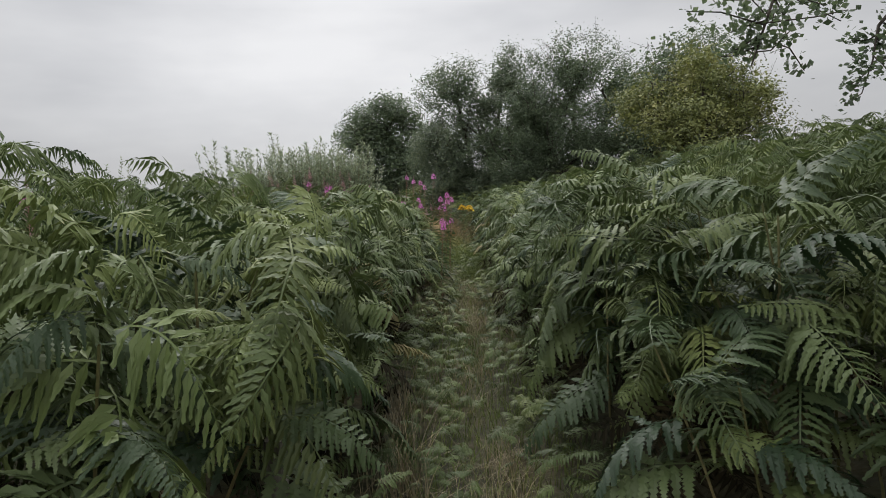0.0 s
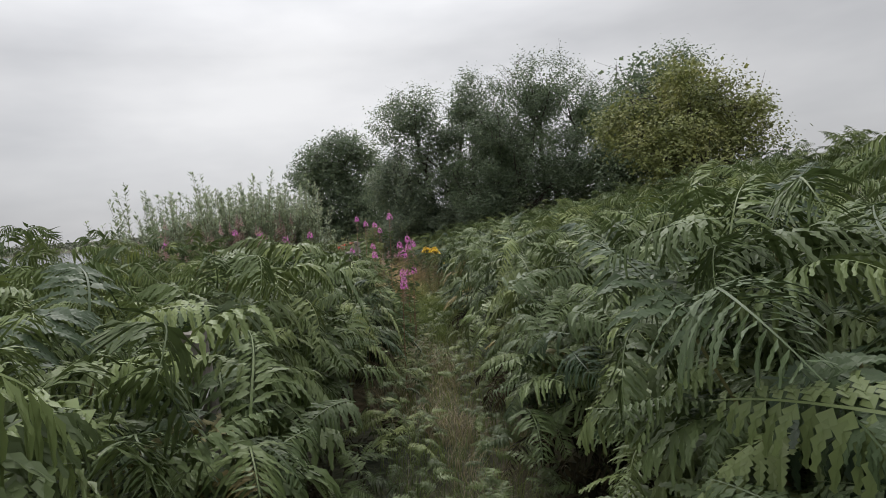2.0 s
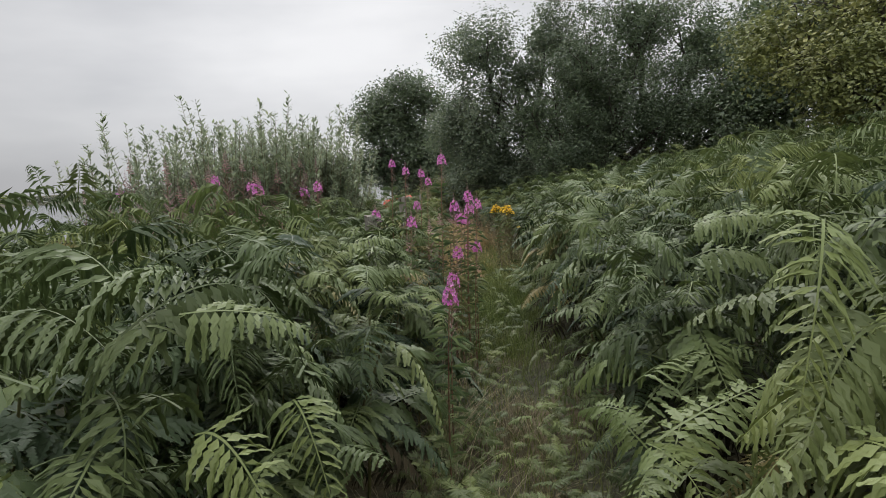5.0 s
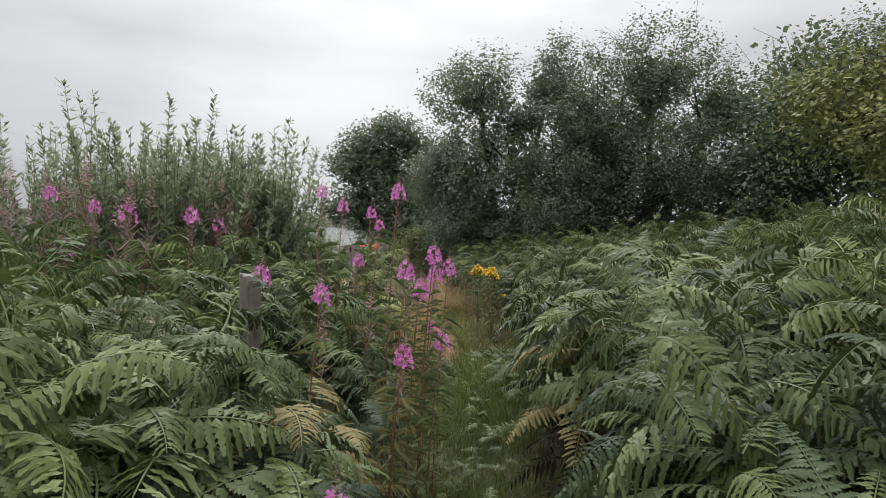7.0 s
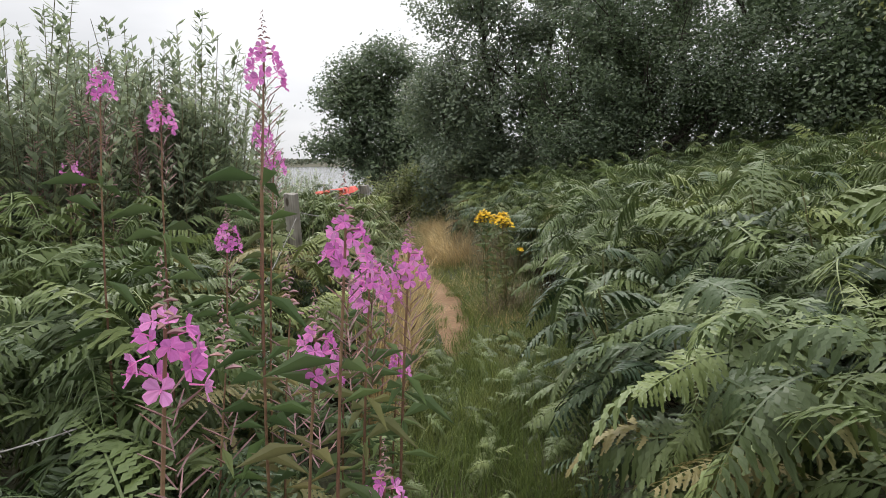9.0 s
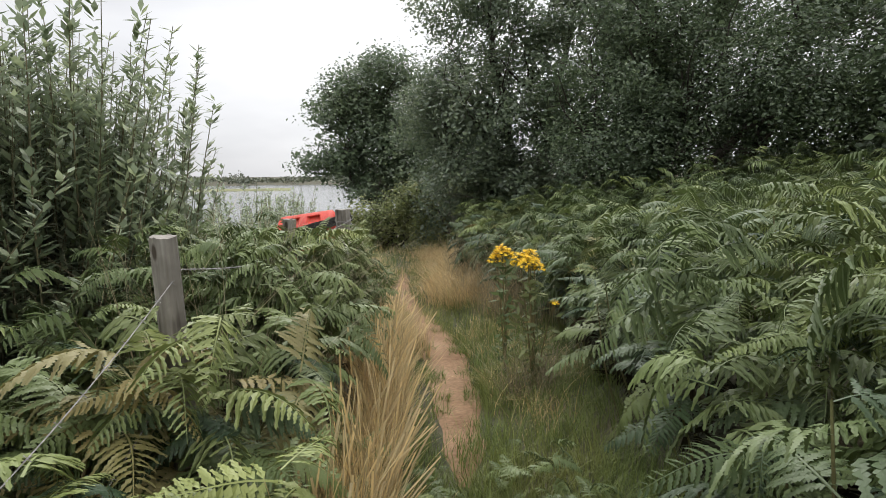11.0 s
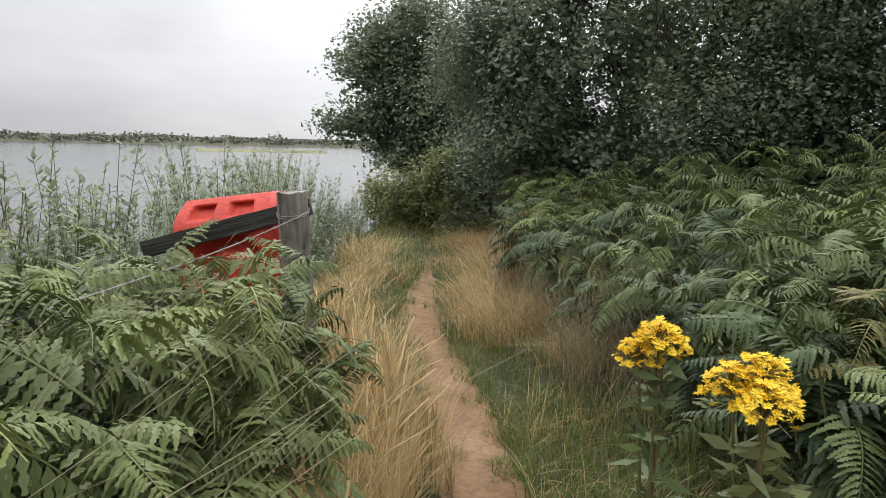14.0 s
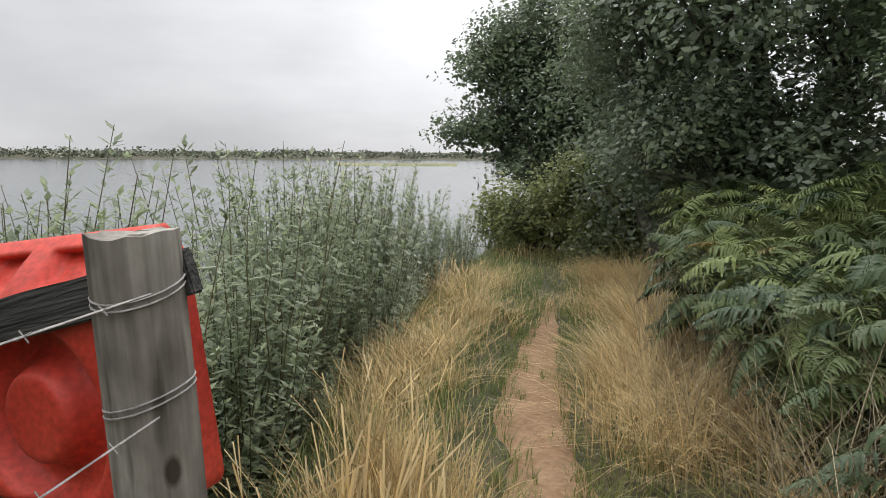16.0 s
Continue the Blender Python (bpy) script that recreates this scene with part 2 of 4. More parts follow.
def water_material():
    m, nt, b, out = shader("lake_water")
    b.inputs["Base Color"].default_value = (0.05, 0.06, 0.06, 1)
    b.inputs["Roughness"].default_value = 0.12
    b.inputs["IOR"].default_value = 1.33
    b.inputs["Specular IOR Level"].default_value = 0.5
    n = noise_node(nt, 1.2, 4, "Object", (0.5, 1.6, 1.0))
    bp = nt.nodes.new("ShaderNodeBump")
    bp.inputs["Strength"].default_value = 0.35
    bp.inputs["Distance"].default_value = 0.05
    nt.links.new(n.outputs["Fac"], bp.inputs["Height"])
    nt.links.new(bp.outputs["Normal"], b.inputs["Normal"])
    return m


M_GROUND, M_WATER = ground_material(), water_material()

# ---------------------------------------------------------------- mesh helpers
rng = np.random.default_rng(7)
WATER_Z = -1.8


def mesh_of(name, verts, faces, material, smooth=False):
    me = bpy.data.meshes.new(name)
    me.from_pydata(verts if isinstance(verts, list) else np.asarray(verts).tolist(), [], faces if isinstance(faces, list) else np.asarray(faces).tolist())
    me.materials.append(material)
    if smooth:
        me.polygons.foreach_set("use_smooth", [True] * len(me.polygons))
    me.update()
    return me


def part(name, me, parent=None, label=""):
    ob = new(name, me)
    if parent is not None:
        ob.parent = parent
    return tagged(ob, label)


def thing(name, m, label, category, group="", kind=""):
    ob = new(name)
    ob.empty_display_size = 0.1
    ob.matrix_basis = m
    return tagged(ob, label, category, group, kind)


class Soup:
    """Gathers triangles for one mesh."""

    def __init__(self):
        self.v, self.f, self.n = [], [], 0

    def add(self, v, f):
        v = np.asarray(v, float).reshape(-1, 3)
        self.v.append(v)
        self.f.append(np.asarray(f, int).reshape(-1, 3) + self.n)
        self.n += len(v)

    def arrays(self):
        return np.concatenate(self.v), np.concatenate(self.f)

    def mesh(self, name, material, smooth=False):
        v, f = self.arrays()
        return mesh_of(name, v, f, material, smooth)


def tube(points, radii, sides=6):
    """Vertices and triangles of a tapered tube along points."""
    p = np.asarray(points, float)
    n = len(p)
    r = np.interp(np.linspace(0, 1, n), np.linspace(0, 1, len(radii)), radii)
    tang = np.gradient(p, axis=0)
    tang /= np.linalg.norm(tang, axis=1)[:, None] + 1e-9
    ref = np.array([1.0, 0, 0]) if abs(tang[0][0]) < 0.8 else np.array([0, 1.0, 0])
    a = np.cross(tang, ref)
    a /= np.linalg.norm(a, axis=1)[:, None] + 1e-9
    b = np.cross(tang, a)
    ang = np.linspace(0, 2 * np.pi, sides, endpoint=False)
    v = p[:, None, :] + r[:, None, None] * (np.cos(ang)[None, :, None] * a[:, None, :] + np.sin(ang)[None, :, None] * b[:, None, :])
    v = v.reshape(-1, 3)
    f = []
    for i in range(n - 1):
        for j in range(sides):
            k = (j + 1) % sides
            f.append((i * sides + j, i * sides + k, (i + 1) * sides + k))
            f.append((i * sides + j, (i + 1) * sides + k, (i + 1) * sides + j))
    return v, f


# ---------------------------------------------------------------- the lie of the land
PATH_Y = [-6, 0, 4, 8, 11, 13, 15.6, 17, 18, 19.5, 20.7, 22.2, 26, 40]
PATH_X = [0.05, 0.1, 0.18, 0.28, 0.28, 0.2, 0.09, -0.08, -0.3, -0.68, -0.88, -0.98, -1.35, -2.2]
LEVEL_Y = [-10, 0, 3, 4, 6.5, 9.5, 12, 14.4, 16, 20, 26, 60]
LEVEL_Z = [0.05, 0, 0, -0.05, -0.12, -0.17, -0.2, -0.26, -0.34, -0.46, -0.52, -0.8]
EDGE_Y = [-20, 0, 10, 13, 16, 20, 30, 40, 70, 120]
EDGE_X = [-22, -18, -13, -6.5, -4.2, -3.9, -4.4, -4.6, 0, 40]
BRINK_Y, BRINK_D = [0, 9, 13, 15, 30], [6.0, 5.0, 2.2, 1.2, 1.1]


def path_x(y):
    return np.interp(y, PATH_Y, PATH_X)


def ground_z(x, y):
    """Height of the ground; works on arrays."""
    x, y = np.asarray(x, float), np.asarray(y, float)
    lvl = np.interp(y, LEVEL_Y, LEVEL_Z)
    d = x - path_x(y)
    rise = 0.20 * np.clip(d - 0.35, 0, 14) - 0.004 * np.clip(d - 0.35, 0, 14) ** 2
    edge = np.interp(y, EDGE_Y, EDGE_X) - path_x(y)
    brink = np.interp(y, BRINK_Y, BRINK_D)
    t = np.clip((-d - brink) / np.maximum(-edge - brink, 0.3), 0, 1.8)
    fall = (lvl - WATER_Z + 0.02) * t
    z = lvl + np.where(d > 0, rise, -fall)
    bumps = 0.035 * np.sin(2.3 * x + 0.7 * y) * np.sin(1.9 * y - 0.6 * x) * np.clip((np.abs(d) - 0.3) * 2, 0, 1)
    dip = -0.03 * np.exp(-(d / 0.3) ** 2)
    z = z + bumps + dip
    far = np.hypot(x, y)
    z = np.where((far > 262) & (z < -1.0), WATER_Z + np.clip((far - 262) * 0.02, 0, 3), np.maximum(z, -3.2))
    return z


def build_ground():
    near_x = np.arange(-19, 14.01, 0.25)
    near_y = np.arange(-8, 45.01, 0.25)
    far = np.array([20, 30, 45, 70, 100, 150, 200, 245, 262, 266, 280, 300, 340, 420, 600, 1000, 2000, 4000], float)
    gx = np.concatenate([-far[::-1], near_x, far])
    gy = np.concatenate([-far[::-1], near_y, far[far > 45]])
    X, Y = np.meshgrid(gx, gy)
    Z = ground_z(X, Y)
    v = np.stack([X, Y, Z], -1).reshape(-1, 3)
    w = len(gx)
    f = [(j * w + i, j * w + i + 1, (j + 1) * w + i + 1, (j + 1) * w + i) for j in range(len(gy) - 1) for i in range(w - 1)]
    ob = new("ground", mesh_of("ground", v, f, M_GROUND, True))
    tagged(ob, "uneven grassy lakeside bank of dark earth and litter", "ground", "", "structure")


def build_path():
    """The trodden strip, its edges uneven."""
    ys = np.arange(14.0, 23.2, 0.12)
    cols = np.linspace(-1, 1, 9)
    v = []
    for y in ys:
        c = path_x(y)
        half = np.interp(y, [14.0, 14.6, 16, 20, 21.6, 23.2], [0.03, 0.14, 0.215, 0.245, 0.16, 0.04])
        l = half * (1 + 0.35 * noise.noise((1.3, y * 1.7, 0)) + 0.2 * noise.noise((4.3, y * 6, 0)))
        r = half * (1 + 0.35 * noise.noise((9.1, y * 1.7, 0)) + 0.2 * noise.noise((7.3, y * 6, 0)))
        for k in cols:
            x = c + (k * l if k < 0 else k * r)
            z = float(ground_z(x, y)) + 0.016 * (1 - abs(k) ** 4) + 0.006 * noise.noise((x * 6, y * 6, 2)) - 0.004 * (abs(k) > 0.9)
            v.append((x, y, z))
    n = len(cols)
    f = [(j * n + i, j * n + i + 1, (j + 1) * n + i + 1, (j + 1) * n + i) for j in range(len(ys) - 1) for i in range(n - 1)]
    ob = new("path", mesh_of("path", v, f, M_SOIL, True))
    tagged(ob, "narrow trodden path of bare reddish brown earth", "path", "", "structure")


def build_water():
    v = [(-3000, -3000, WATER_Z), (300, -3000, WATER_Z), (300, 3000, WATER_Z), (-3000, 3000, WATER_Z)]
    ob = new("water", mesh_of("water", v, [(0, 1, 2, 3)], M_WATER))
    tagged(ob, "still grey lake reflecting the overcast sky", "lake", "", "structure")


build_ground()
build_path()
build_water()

# ---------------------------------------------------------------- leaves and trees
def leaf_cloud(centres, size, seed, aspect=0.5, up=0.25, facing=None):
    """One folded diamond leaf at each centre, its blade turned to facing where that is given: vertices and triangles."""
    r = np.random.default_rng(seed)
    c = np.asarray(centres, float)
    n = len(c)
    a = r.normal(size=(n, 3))
    a[:, 2] = a[:, 2] * 0.6 + up
    a /= np.linalg.norm(a, axis=1)[:, None]
    side = r.normal(size=(n, 3))
    if facing is not None:
        side = facing * 0.75 + (0, 0, 0.75) + side * 0.5
    b = np.cross(a, side)
    b /= np.linalg.norm(b, axis=1)[:, None] + 1e-9
    if facing is not None:
        a = np.cross(side, b)
        a /= np.linalg.norm(a, axis=1)[:, None] + 1e-9
    s = size * r.uniform(0.6, 1.35, n)[:, None]
    tip = c + a * s
    l = c + a * s * 0.45 + b * s * aspect * 0.5
    rr = c + a * s * 0.45 - b * s * aspect * 0.5
    v = np.stack([c, l, tip, rr], 1).reshape(-1, 3)
    i = np.arange(n)[:, None] * 4
    f = np.concatenate([i + [0, 1, 2], i + [0, 2, 3]], 0)
    return v, f


def crown_points(blobs, clumps, per, spread, seed, gap=0.0):
    """Leaf places and the way out of the crown at each: sprays on lobes that ride on the main masses, with gaps from a noise."""
    r = np.random.default_rng(seed)
    lobes = []
    for bx, by, bz, rx, ry, rz in blobs:
        lobes.append((bx, by, bz, rx * 0.8, ry * 0.8, rz * 0.8))
        for k in range(9):
            d = r.normal(size=3)
            d[2] = d[2] * 0.8 + 0.25
            d /= np.linalg.norm(d)
            q = r.uniform(0.25, 0.48)
            lobes.append((bx + d[0] * rx * 0.72, by + d[1] * ry * 0.72, bz + d[2] * rz * 0.72, rx * q, ry * q, rz * q))
    vol = np.array([b[3] * b[4] * b[5] for b in lobes]) ** (2 / 3)
    pick = r.choice(len(lobes), clumps, p=vol / vol.sum())
    out, ways = [], []
    for k in pick:
        bx, by, bz, rx, ry, rz = lobes[k]
        d = r.normal(size=3)
        d /= np.linalg.norm(d)
        rad = r.uniform(0.55, 1.0) ** 0.5 * (1 + 0.28 * noise.noise((d[0] * 2.3 + k * 3, d[1] * 2.3, d[2] * 2.3)))
        if r.random() < 0.06:
            rad *= 1.22
        p = np.array((bx + d[0] * rx * rad, by + d[1] * ry * rad, bz + d[2] * rz * rad))
        if gap and noise.noise(tuple(p * 1.5)) < gap - 0.42:
            continue
        way = d * (1.0, 1.0, 0.7) + r.normal(size=3) * 0.35 + (0, 0, 0.2)
        way /= np.linalg.norm(way)
        spray = r.normal(size=(per, 3)) * spread * r.uniform(0.3, 0.75)
        out.append(p + spray + way * (r.uniform(-1.0, 1.6, (per, 1)) * spread * r.uniform(0.7, 1.5)))
        ways.append(np.repeat(d[None], per, 0))
    return np.concatenate(out), np.concatenate(ways)


def build_tree(name, base, blobs, trunks, clumps, per, leaf, spread, mat, label, category, seed, gap=0.0, aspect=0.55, limbs=26, trunk_r=0.12, core=0.0):
    bx, by = base
    bz = float(ground_z(bx, by)) - 0.1
    t = thing(name, pose(bx, by, bz), label, category)
    r = np.random.default_rng(seed + 100)
    rel = [(b[0] - bx, b[1] - by, b[2] - bz, b[3], b[4], b[5]) for b in blobs]
    for k in range(trunks):
        a = 2 * np.pi * k / trunks + seed
        tgt = np.array(rel[k % len(rel)][:3])
        p0 = np.array((0.12 * math.cos(a) * (trunks > 1), 0.12 * math.sin(a) * (trunks > 1), 0))
        s = np.linspace(0, 1, 9)[:, None]
        pts = p0 + (tgt - p0) * s + np.array((0, 0, 0.25)) * np.sin(np.pi * s) + r.normal(size=(9, 3)) * 0.05 * s
        v, f = tube(pts, [trunk_r, trunk_r * 0.7, trunk_r * 0.3], 8)
        part("trunk", mesh_of("trunk", v, f, M_BARK, True), t)
    for k in range(limbs):
        b = rel[r.integers(len(rel))]
        d = r.normal(size=3)
        d[2] = abs(d[2]) * 0.8 + 0.1
        d /= np.linalg.norm(d)
        p0 = np.array((b[0] * 0.85, b[1] * 0.85, b[2] - b[5] * 0.5))
        p1 = np.array(b[:3]) + d * np.array(b[3:]) * r.uniform(0.85, 1.04)
        s = np.linspace(0, 1, 6)[:, None]
        pts = p0 + (p1 - p0) * s + r.normal(size=(6, 3)) * 0.07 * s
        limb = Soup()
        limb.add(*tube(pts, [trunk_r * 0.3, trunk_r * 0.12, 0.004], 4))
        for q in range(5):
            w = pts[2 + q % 4]
            limb.add(*tube([w, w + r.normal(size=3) * 0.15, w + d * 0.35 + r.normal(size=3) * 0.25], [trunk_r * 0.07, 0.003], 3))
        part("limb", limb.mesh("limb", M_BARK, True), t)
    pts, ways = crown_points(rel, clumps, per, spread, seed, gap)
    v, f = leaf_cloud(pts, leaf, seed + 1, aspect, 0.25, ways)
    crown = Soup()
    crown.add(v, f)
    if core:
        # shaded leaf masses deep inside the crown
        inner, _ = crown_points([(b[0], b[1], b[2], b[3] * core, b[4] * core, b[5] * core) for b in rel], clumps // 4, 10, spread * 1.4, seed + 9)
        crown.add(*leaf_cloud(inner, leaf * 1.35, seed + 8, 0.75))
    part("crown", crown.mesh("crown", mat), t)
    return t


def ell(x, y, z, rx, ry, rz):
    return (x, y, z, rx, ry, rz)


def build_trees():
    build_tree("willow_tree", (1.4, 23.8), [ell(0.6, 23.6, 4.6, 1.35, 1.4, 1.35), ell(2.3, 23.6, 4.7, 1.0, 1.3, 1.35), ell(0.5, 23.2, 2.6, 1.5, 1.4, 1.4), ell(2.0, 23.2, 2.4, 1.5, 1.3, 1.5), ell(1.2, 22.8, 1.0, 1.8, 1.2, 1.0), ell(1.45, 23.4, 3.6, 1.1, 1.2, 1.3), ell(3.0, 22.9, 4.0, 1.0, 1.1, 1.5)], 5, 3300, 18, 0.078, 0.15, M_LEAF_GREY,
               "grey-green willow with several stems and an airy crown", "tree", 11, gap=0.30, core=0.45)
    build_tree("willow_shrub", (0.3, 24.2), [ell(-0.3, 24.2, 2.5, 1.0, 1.0, 1.2), ell(0.6, 23.4, 1.0, 1.1, 0.9, 1.1), ell(0.2, 24.6, 1.5, 0.9, 0.9, 1.2), ell(-0.3, 25.4, 0.5, 0.8, 0.7, 1.0), ell(0.5, 25.8, 0.7, 0.9, 0.7, 1.1)], 4, 1600, 22, 0.066, 0.15, M_LEAF_GREY,
               "dense rounded grey-green willow shrub beside the path", "shrub", 12, core=0.8)
    build_tree("hawthorn_tree", (4.6, 22.2), [ell(4.6, 22.2, 4.7, 1.7, 1.6, 1.6), ell(6.2, 22.0, 4.2, 1.7, 1.6, 1.7), ell(3.3, 21.8, 2.6, 1.5, 1.3, 1.6), ell(5.2, 21.2, 2.4, 1.9, 1.3, 1.5), ell(3.0, 21.0, 1.3, 1.4, 1.0, 0.9)], 4, 3800, 18, 0.072, 0.16, M_LEAF_DARK,
               "tall dark green hawthorn with a dense crown", "tree", 13, gap=0.42, core=0.35)
    build_tree("hawthorn_tree", (7.9, 20.5), [ell(7.7, 20.4, 4.2, 1.6, 1.7, 1.6), ell(7.0, 19.8, 3.0, 1.7, 1.4, 1.6), ell(8.4, 19.8, 3.2, 1.3, 1.5, 1.4), ell(6.2, 19.8, 2.2, 1.2, 1.1, 1.1)], 4, 2600, 15, 0.085, 0.16, M_LEAF_DARK,
               "dark green hawthorn with a dense crown on the slope", "tree", 14, core=0.82)
    build_tree("hawthorn_bush", (6.3, 14.6), [ell(6.0, 14.6, 3.45, 0.95, 1.0, 0.85), ell(4.9, 15.0, 2.9, 0.85, 0.8, 0.7), ell(6.9, 14.4, 2.9, 0.7, 0.8, 0.6), ell(6.0, 14.2, 2.2, 1.6, 1.0, 0.8)], 4, 1800, 14, 0.065, 0.13, M_LEAF_HAW,
               "yellowing hawthorn bush among bracken on the slope", "bush", 15, gap=0.08, core=0.75)
    build_tree("sallow_bush", (3.0, 21.2), [ell(2.3, 21.6, 2.3, 1.2, 0.9, 1.4), ell(3.7, 21.0, 2.7, 1.4, 1.0, 1.5), ell(2.9, 20.8, 1.3, 1.5, 0.8, 1.0), ell(4.9, 20.4, 2.3, 1.2, 0.9, 1.2), ell(3.2, 21.4, 3.7, 1.3, 1.0, 1.2)], 5, 2700, 25, 0.058, 0.15, M_LEAF_DARK,
               "dense dark green sallow bush behind the bracken", "bush", 18, gap=0.2, core=0.6)
    build_tree("oak_tree", (-3.0, 36.5), [ell(-3.2, 36.5, 4.9, 2.0, 2.0, 1.35), ell(-4.6, 35.8, 3.8, 1.5, 1.6, 1.1), ell(-4.9, 35.2, 2.0, 1.7, 1.5, 0.75), ell(-2.0, 36.2, 3.4, 2.0, 1.8, 1.8), ell(-3.0, 35.5, 0.8, 2.0, 1.5, 0.8), ell(-1.5, 35.0, 1.3, 1.7, 1.4, 1.5), ell(-2.9, 35.2, 2.2, 1.7, 1.4, 1.2)], 3, 3000, 14, 0.14, 0.22, M_LEAF_OAK,
               "spreading dark oak leaning out over the lake", "tree", 16, gap=0.12, trunk_r=0.22, core=0.7)
    build_tree("lakeside_bush", (-1.8, 26.8), [ell(-1.5, 26.3, 0.15, 0.9, 0.7, 1.0), ell(-0.6, 25.6, 0.15, 0.7, 0.6, 0.95), ell(-2.4, 26.8, -0.1, 0.6, 0.6, 0.9), ell(-1.1, 26.0, 0.6, 0.6, 0.5, 0.7)], 4, 1700, 13, 0.065, 0.10, M_LEAF_BUSH,
               "light green lakeside bush where the path bends", "bush", 17, gap=0.15, core=0.6)


build_trees()

# ---------------------------------------------------------------- bracken
def frond(seed, pairs=16, length=0.58, width=0.17, arch=0.55, spacing=0.015):
    """A bracken frond from the origin along +x: a rib, narrow pinnae in pairs, and pinnules set at a spacing along each (0 for none)."""
    r = np.random.default_rng(seed)
    bend = arch * r.uniform(0.8, 1.2)
    verts, faces = [], []

    def rib(s):
        return np.array((length * (s - 0.18 * bend * s * s), length * 0.05 * math.sin(3 * s + seed), length * (0.28 * s - bend * s * s)))

    steps = [0.0] + [0.12 + 0.86 * (i / pairs) ** 0.88 for i in range(pairs)] + [1.0]
    for i, s in enumerate(steps):
        w = 0.0036 * (1 - 0.8 * s)
        verts += [rib(s) + (0, w, 0), rib(s) + (0, -w, 0)]
        if i:
            a = 2 * i
            faces += [(a - 2, a - 1, a + 1), (a - 2, a + 1, a)]
    up = np.array((0, 0, 1.0))
    for i in range(pairs):
        s = steps[i + 1]
        fw = rib(min(1, s + 0.02)) - rib(max(0, s - 0.02))
        fw /= np.linalg.norm(fw)
        reach = width * (1.0 - s) ** 0.85 * (0.72 + 0.38 * min(1, s * 4)) + 0.012
        for side in (-1, 1):
            root = 2 * (i + 1) + (side < 0)
            base = verts[root]
            l = reach * r.uniform(0.82, 1.14)
            out = np.array((0.0, side, 0.0)) + fw * (0.24 + 0.4 * s + r.normal() * 0.06) + up * r.normal() * 0.14
            out /= np.linalg.norm(out)
            droop = r.uniform(0.15, 0.7)
            across = np.cross(out, up)
            across /= np.linalg.norm(across)

            def on(u):
                return base + out * l * u - up * l * droop * u * u

            n0 = len(verts)
            if not spacing:
                verts += [on(0.38) + across * l * 0.125, on(1.0), on(0.38) - across * l * 0.125]
                faces += [(root, n0, n0 + 1), (root, n0 + 1, n0 + 2)]
                continue
            n = max(3, int(l / spacing))
            mid = [root] + list(range(n0, n0 + n))
            verts += [on((k + 1) / n) for k in range(n)]
            for k in range(n):
                u = (k + 0.75) / n
                c = on(u)
                pl = l * 0.14 * max(0.04, 1 - u) ** 0.65 * min(1.0, 0.65 + u * 2.5) + 0.0035
                end = mid[min(k + 2, n)]
                for q in (-1, 1):
                    m0 = len(verts)
                    verts.append(c + (across * q + out * 0.45) * pl * r.uniform(0.85, 1.12) - up * pl * r.uniform(-0.1, 0.4))
                    faces.append((mid[k], end, m0) if q > 0 else (end, mid[k], m0))
    return np.array(verts), np.array(faces)


FINE = [frond(20 + i, 17, 0.39, 0.098 + 0.012 * (i % 3), 0.28 + 0.16 * (i % 4), 0.0098) for i in range(8)]
TOOTHED = [frond(30 + i, 15, 0.36, 0.090 + 0.012 * (i % 3), 0.28 + 0.16 * (i % 4), 0.017) for i in range(8)]
MEDIUM = [frond(50 + i, 14, 0.36, 0.094 + 0.012 * (i % 3), 0.30 + 0.16 * (i % 4), 0.030) for i in range(8)]
COARSE = [frond(40 + i, 12, 0.40, 0.110 + 0.012 * (i % 3), 0.35 + 0.16 * (i % 4), 0) for i in range(8)]
FRONDS = [mesh_of("frond", v, f, M_FERN) for v, f in FINE]
FRONDS_DRY = [mesh_of("frond", v, f, M_FERN_DRY) for v, f in FINE]


def plant_frame(r, h, count=7):
    """Where the fronds of one plant sit on its stalk: pose matrices."""
    out = []
    lean = r.uniform(0, 360)
    for k in range(count):
        q = k / (count - 1)
        ang = lean + 180 * (k % 2) + r.uniform(-40, 40) + 35 * (k // 2)
        out.append(pose(0, 0, h * (0.62 + 0.43 * q), r.uniform(-22, 22), r.uniform(-16, 18) - 8 * q, ang) @ Matrix.Scale(r.uniform(0.75, 1.2) * (1.1 - 0.3 * q), 4))
    return out


def bracken_prototype(seed, h, meshes):
    r = np.random.default_rng(seed)
    t = thing("bracken", pose(0, 0, -50), "green bracken plant with arching toothed fronds beside the path", "bracken", "bracken along the path")
    s = np.linspace(0, 1, 6)
    pts = np.stack([0.05 * s * s, 0.03 * np.sin(4 * s), h * 1.02 * s], 1)
    part("stalk", mesh_of("stalk", *map(list, tube(pts, [0.007, 0.005, 0.003], 4)), M_STALK), t)
    for m in plant_frame(r, h):
        fr = part("frond", meshes[r.integers(len(meshes))], t)
        fr.matrix_basis = m
    return t


